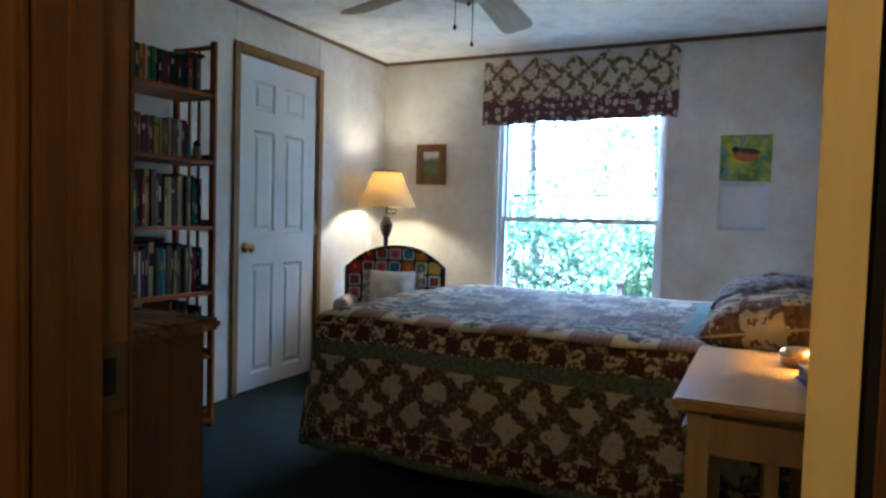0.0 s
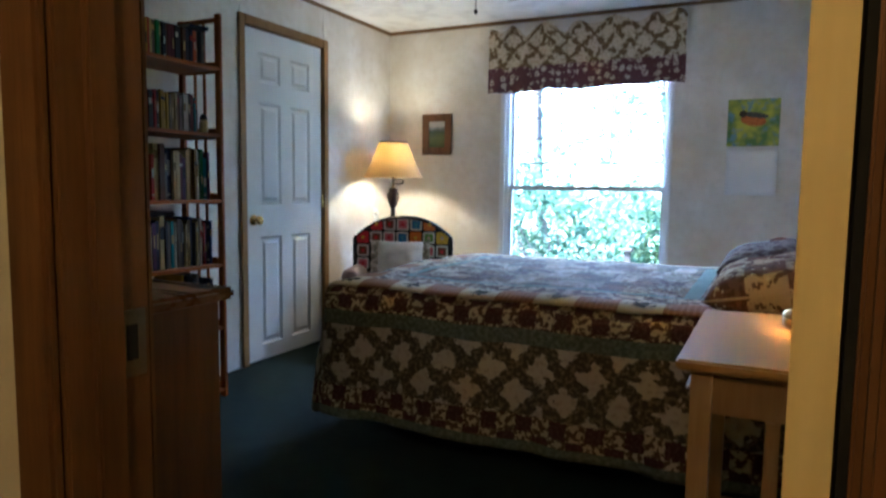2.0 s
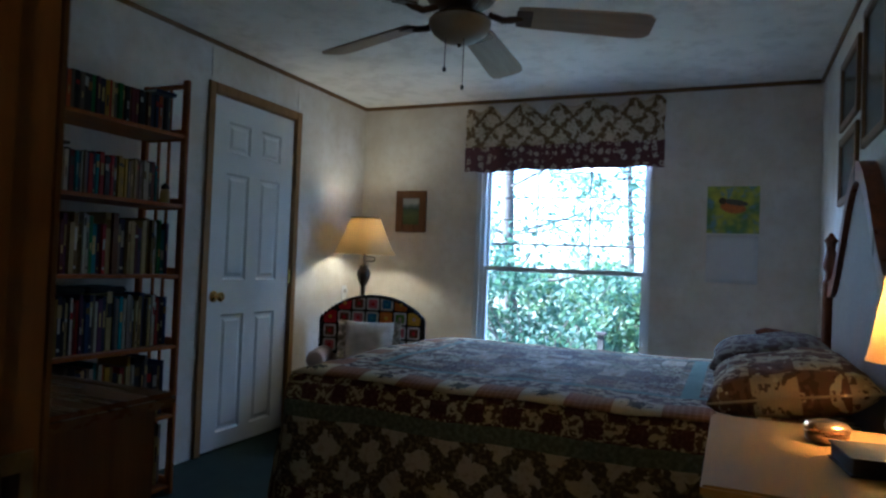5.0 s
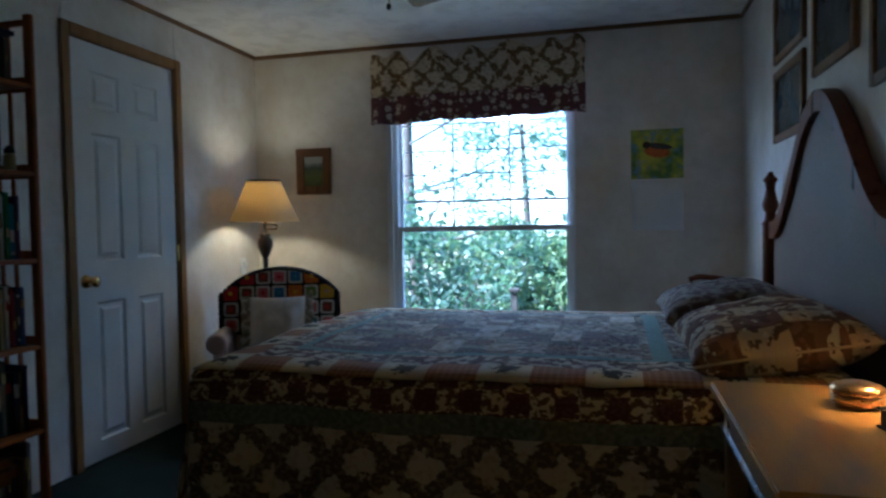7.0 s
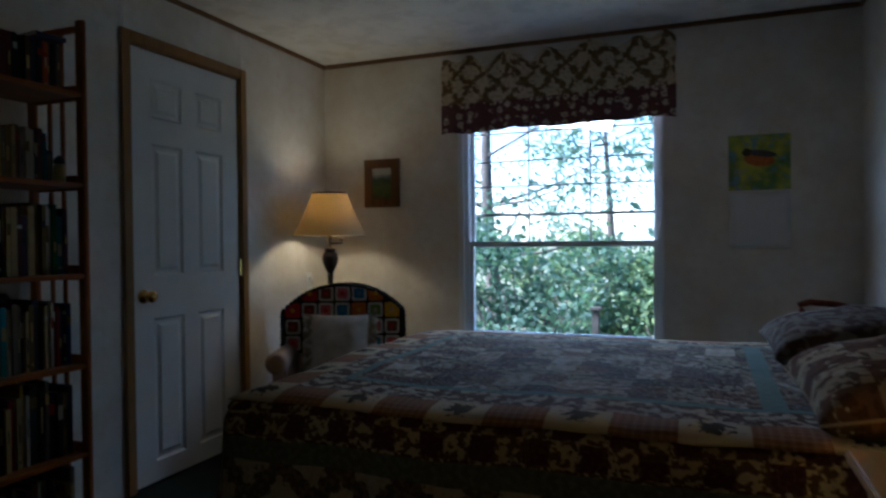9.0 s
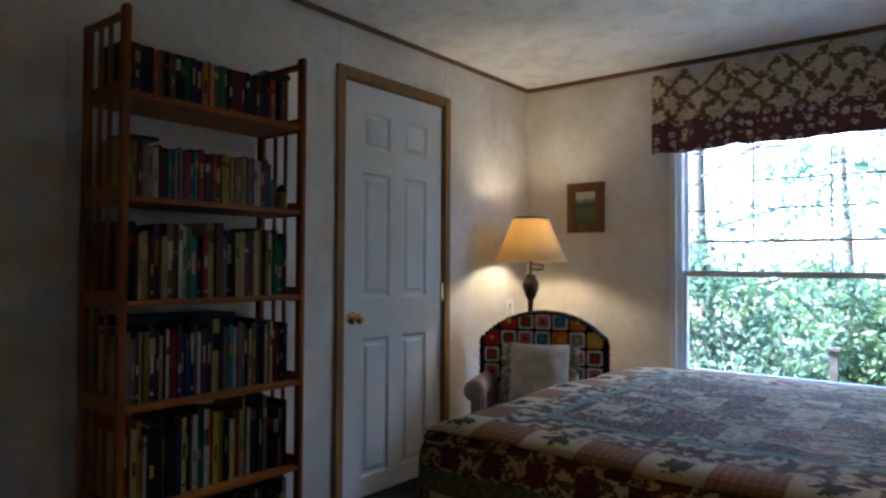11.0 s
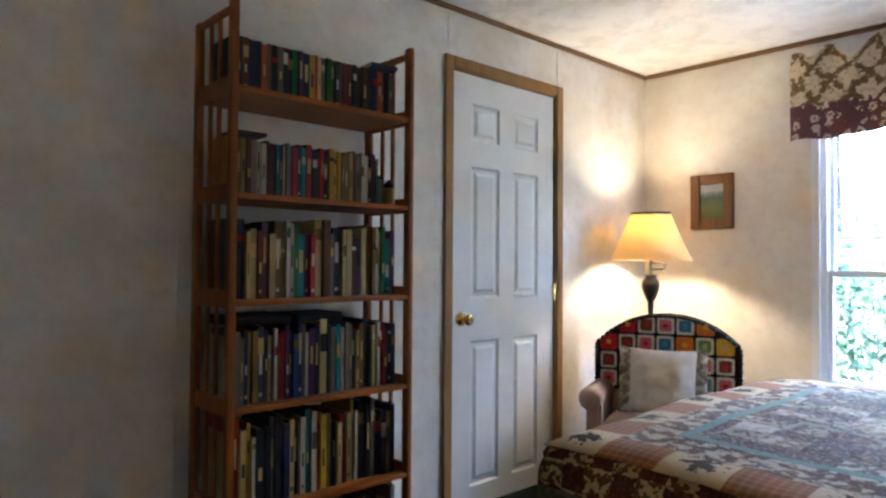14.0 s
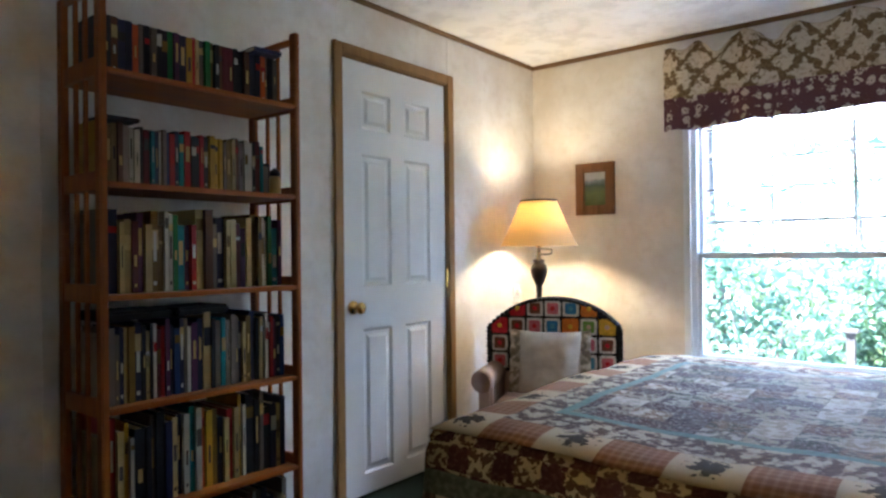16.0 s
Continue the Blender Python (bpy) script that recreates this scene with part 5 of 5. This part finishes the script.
# ---- outdoors ----
GZ = -0.75
SOIL = surface("leaf_litter", (0.15, 0.15, 0.085), 0.95, 0.3, 1.5, 25, 0.8)
BARK = surface("bark", (0.10, 0.085, 0.07), 0.95, 0.3, 10, 60, 0.9, stretch=(1, 1, 0.25))
ground = boxes(((-400, -400, GZ - 0.2), (400, 500, GZ)))
structure("foundation", boxes(
    ((-0.12, 0.0005, GZ), (XR + 0.12, 0.13, -0.0005)), ((XR + 0.04, YB - 0.05, GZ), (XR + 0.12, 0.0, -0.1005)), ((-0.12, YB - 0.05, GZ), (-0.04, 0.0, -0.1005)),
    ((0.3, -5.9, GZ), (4.3, -5.8, -0.1005)), ((0.3, -5.8, GZ), (0.4, YB - 0.13, -0.1005)), ((4.2, -5.8, GZ), (4.3, YB - 0.13, -0.1005)), ((0.3, YB - 0.13, GZ), (4.3, YB - 0.051, -0.1005)),
    ((-0.75, -2.25, GZ), (-0.67, -0.35, -0.1005))), HALLWALL, "plain cream skirting panels under the house")
structure("ground", ground, SOIL, "woodland ground with grass and leaf litter")


def leaf_mat(name, a, b):
    m, tree, bsdf = material(name)
    rnd = tree.nodes.new("ShaderNodeNewGeometry").outputs["Random Per Island"]
    col = blend(tree, rnd, a, b)
    tree.links.new(col, bsdf.inputs["Base Color"])
    bsdf.inputs["Roughness"].default_value = 0.5
    tr = node(tree, "BsdfTranslucent")
    tree.links.new(blend(tree, 0.5, col, (0.13, 0.24, 0.11)), tr.inputs["Color"])
    mix = node(tree, "MixShader", i0=0.45)
    tree.links.new(bsdf.outputs[0], mix.inputs[1])
    tree.links.new(tr.outputs[0], mix.inputs[2])
    tree.links.new(mix.outputs[0], tree.nodes["Material Output"].inputs[0])
    return m


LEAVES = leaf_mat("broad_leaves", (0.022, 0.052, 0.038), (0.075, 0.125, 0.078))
# LEAVES again, with yellow-green sunlight put into the colour
LEAVES2 = leaf_mat("sunlit_tint_leaves", (0.04, 0.09, 0.045), (0.19, 0.24, 0.095))
# bright haze over the high trees is mixed into this paler green
LEAVES3 = leaf_mat("haze_paled_leaves", (0.075, 0.12, 0.095), (0.17, 0.23, 0.17))


def leaf_mesh(name, centres, spreads, counts, size, mat, seed):
    """Small folded leaves strewn in clumps."""
    rs = np.random.RandomState(seed)
    pts = np.concatenate([c + rs.normal(size=(n, 3)) * s * np.array((1, 1, 0.75)) for c, s, n in zip(centres, spreads, counts)])
    pts = pts[pts[:, 2] > GZ + 0.05]
    n = len(pts)
    d = rs.normal(size=(n, 3)); d[:, 2] -= 0.3
    d /= np.linalg.norm(d, axis=1)[:, None]
    w = np.cross(d, rs.normal(size=(n, 3))); w /= np.linalg.norm(w, axis=1)[:, None]
    up = np.cross(d, w)
    L = (size * (0.6 + 0.8 * rs.rand(n)))[:, None]
    v = np.stack([pts, pts + d * L * 0.5 + w * L * 0.3 + up * L * 0.08, pts + d * L, pts + d * L * 0.5 - w * L * 0.3 + up * L * 0.08], 1).reshape(-1, 3)
    me = bpy.data.meshes.new(name)
    idx = np.arange(n * 4).reshape(n, 4)
    me.from_pydata(v.tolist(), [], np.concatenate([idx[:, [0, 1, 2]], idx[:, [0, 2, 3]]]).tolist())
    me.materials.append(mat)
    return me


def tree(at, height, girth, clumps, leaves, size, seed, mat, low=0.35, label="leafy broadleaf tree standing outside the window", spread=0.33):
    rs = random.Random(seed)
    root = thing("tree", (at[0], at[1], GZ), label, "tree", "trees outside the window")
    bm = bmesh.new()
    lean = rs.uniform(-0.05, 0.05)
    pts = [(lean * k * height + 0.05 * math.sin(k * 7 + seed), 0.04 * math.cos(k * 5), k * height * 0.92) for k in [i / 8 for i in range(9)]]
    tube(pts, [girth * (1 - 0.8 * i / 8) * (1.35 if i == 0 else 1) for i in range(9)], 10, bm)
    cs, sp, ct = [], [], []
    for i in range(clumps):
        k = rs.uniform(low, 1.0)
        base = Vector(pts[min(8, int(k * 8))])
        a = rs.uniform(0, 6.283)
        reach = height * spread * (1.15 - 0.75 * abs(k - 0.55)) * rs.uniform(0.45, 1.0)
        tip = base + Vector((math.cos(a) * reach, math.sin(a) * reach, height * rs.uniform(0.02, 0.16)))
        mid = base.lerp(tip, 0.5) + Vector((0, 0, -0.05 * reach))
        tube([base, mid, tip], [girth * 0.28 * (1.1 - k * 0.7), girth * 0.16, girth * 0.05], 5, bm)
        for q in (0.65, 1.0):
            cs.append(np.array(base.lerp(tip, q)) + np.array((rs.uniform(-0.2, 0.2), rs.uniform(-0.2, 0.2), rs.uniform(-0.15, 0.15))))
            sp.append(height * rs.uniform(0.035, 0.075))
            ct.append(leaves)
    part("trunk", bm, BARK, root, "grey-brown trunk and limbs", True)
    me = leaf_mesh("crown", cs, sp, ct, size, mat, seed)
    ob = new("crown", me)
    ob.parent = root
    tagged(ob, "open green leafy crown")


def shrub(at, w, h, clumps, leaves, size, seed, mat):
    rs = random.Random(seed)
    root = thing("shrub", (at[0], at[1], GZ), "dense green shrub growing outside the window", "shrub", "shrubs outside the window")
    bm = bmesh.new()
    cs, sp, ct = [], [], []
    for i in range(clumps):
        tip = Vector((rs.uniform(-w, w), rs.uniform(-0.5, 0.5) * w, h * rs.uniform(0.15, 1.0)))
        tube([(tip.x * 0.15, tip.y * 0.15, 0), (tip.x * 0.5, tip.y * 0.5, tip.z * 0.6), tip], [0.018, 0.012, 0.004], 5, bm)
        cs.append(np.array(tip)); sp.append(rs.uniform(0.13, 0.24)); ct.append(leaves)
    part("stems", bm, BARK, root, "thin brown stems")
    ob = new("foliage", leaf_mesh("foliage", cs, sp, ct, size, mat, seed))
    ob.parent = root


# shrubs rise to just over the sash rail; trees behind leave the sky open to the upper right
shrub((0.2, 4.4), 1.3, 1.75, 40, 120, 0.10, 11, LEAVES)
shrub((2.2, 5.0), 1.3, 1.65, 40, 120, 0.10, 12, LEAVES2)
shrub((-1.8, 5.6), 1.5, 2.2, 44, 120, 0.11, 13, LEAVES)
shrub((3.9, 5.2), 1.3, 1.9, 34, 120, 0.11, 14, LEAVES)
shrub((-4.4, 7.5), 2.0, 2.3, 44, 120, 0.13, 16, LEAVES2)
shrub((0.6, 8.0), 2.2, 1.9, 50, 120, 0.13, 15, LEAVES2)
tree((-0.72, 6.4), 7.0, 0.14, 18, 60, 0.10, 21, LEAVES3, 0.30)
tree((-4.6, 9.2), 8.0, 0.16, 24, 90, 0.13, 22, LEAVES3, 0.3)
tree((3.3, 9.6), 6.0, 0.09, 14, 60, 0.12, 23, LEAVES2, 0.35)
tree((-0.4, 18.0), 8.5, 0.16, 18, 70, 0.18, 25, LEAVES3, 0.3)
# unseen trees, added east of the window to shade the room's west side
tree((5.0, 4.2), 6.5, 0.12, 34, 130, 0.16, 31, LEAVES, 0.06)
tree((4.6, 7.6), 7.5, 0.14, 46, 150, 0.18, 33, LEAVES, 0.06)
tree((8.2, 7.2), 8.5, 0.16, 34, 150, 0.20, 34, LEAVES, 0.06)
WEATHERED = surface("weathered_post", (0.045, 0.04, 0.034), 0.95, 0.25, 12, 80, 0.6)
feeder = thing("fence_post", (1.37, 3.0, GZ), "weathered grey wooden post with a flat cap outside", "post")
part("post", boxes(((-0.035, -0.035, 0), (0.035, 0.035, 1.15)), bevel=0.004), WEATHERED, feeder)
part("cap", boxes(((-0.06, -0.06, 1.1505), (0.06, 0.06, 1.18)), bevel=0.006), WEATHERED, feeder)
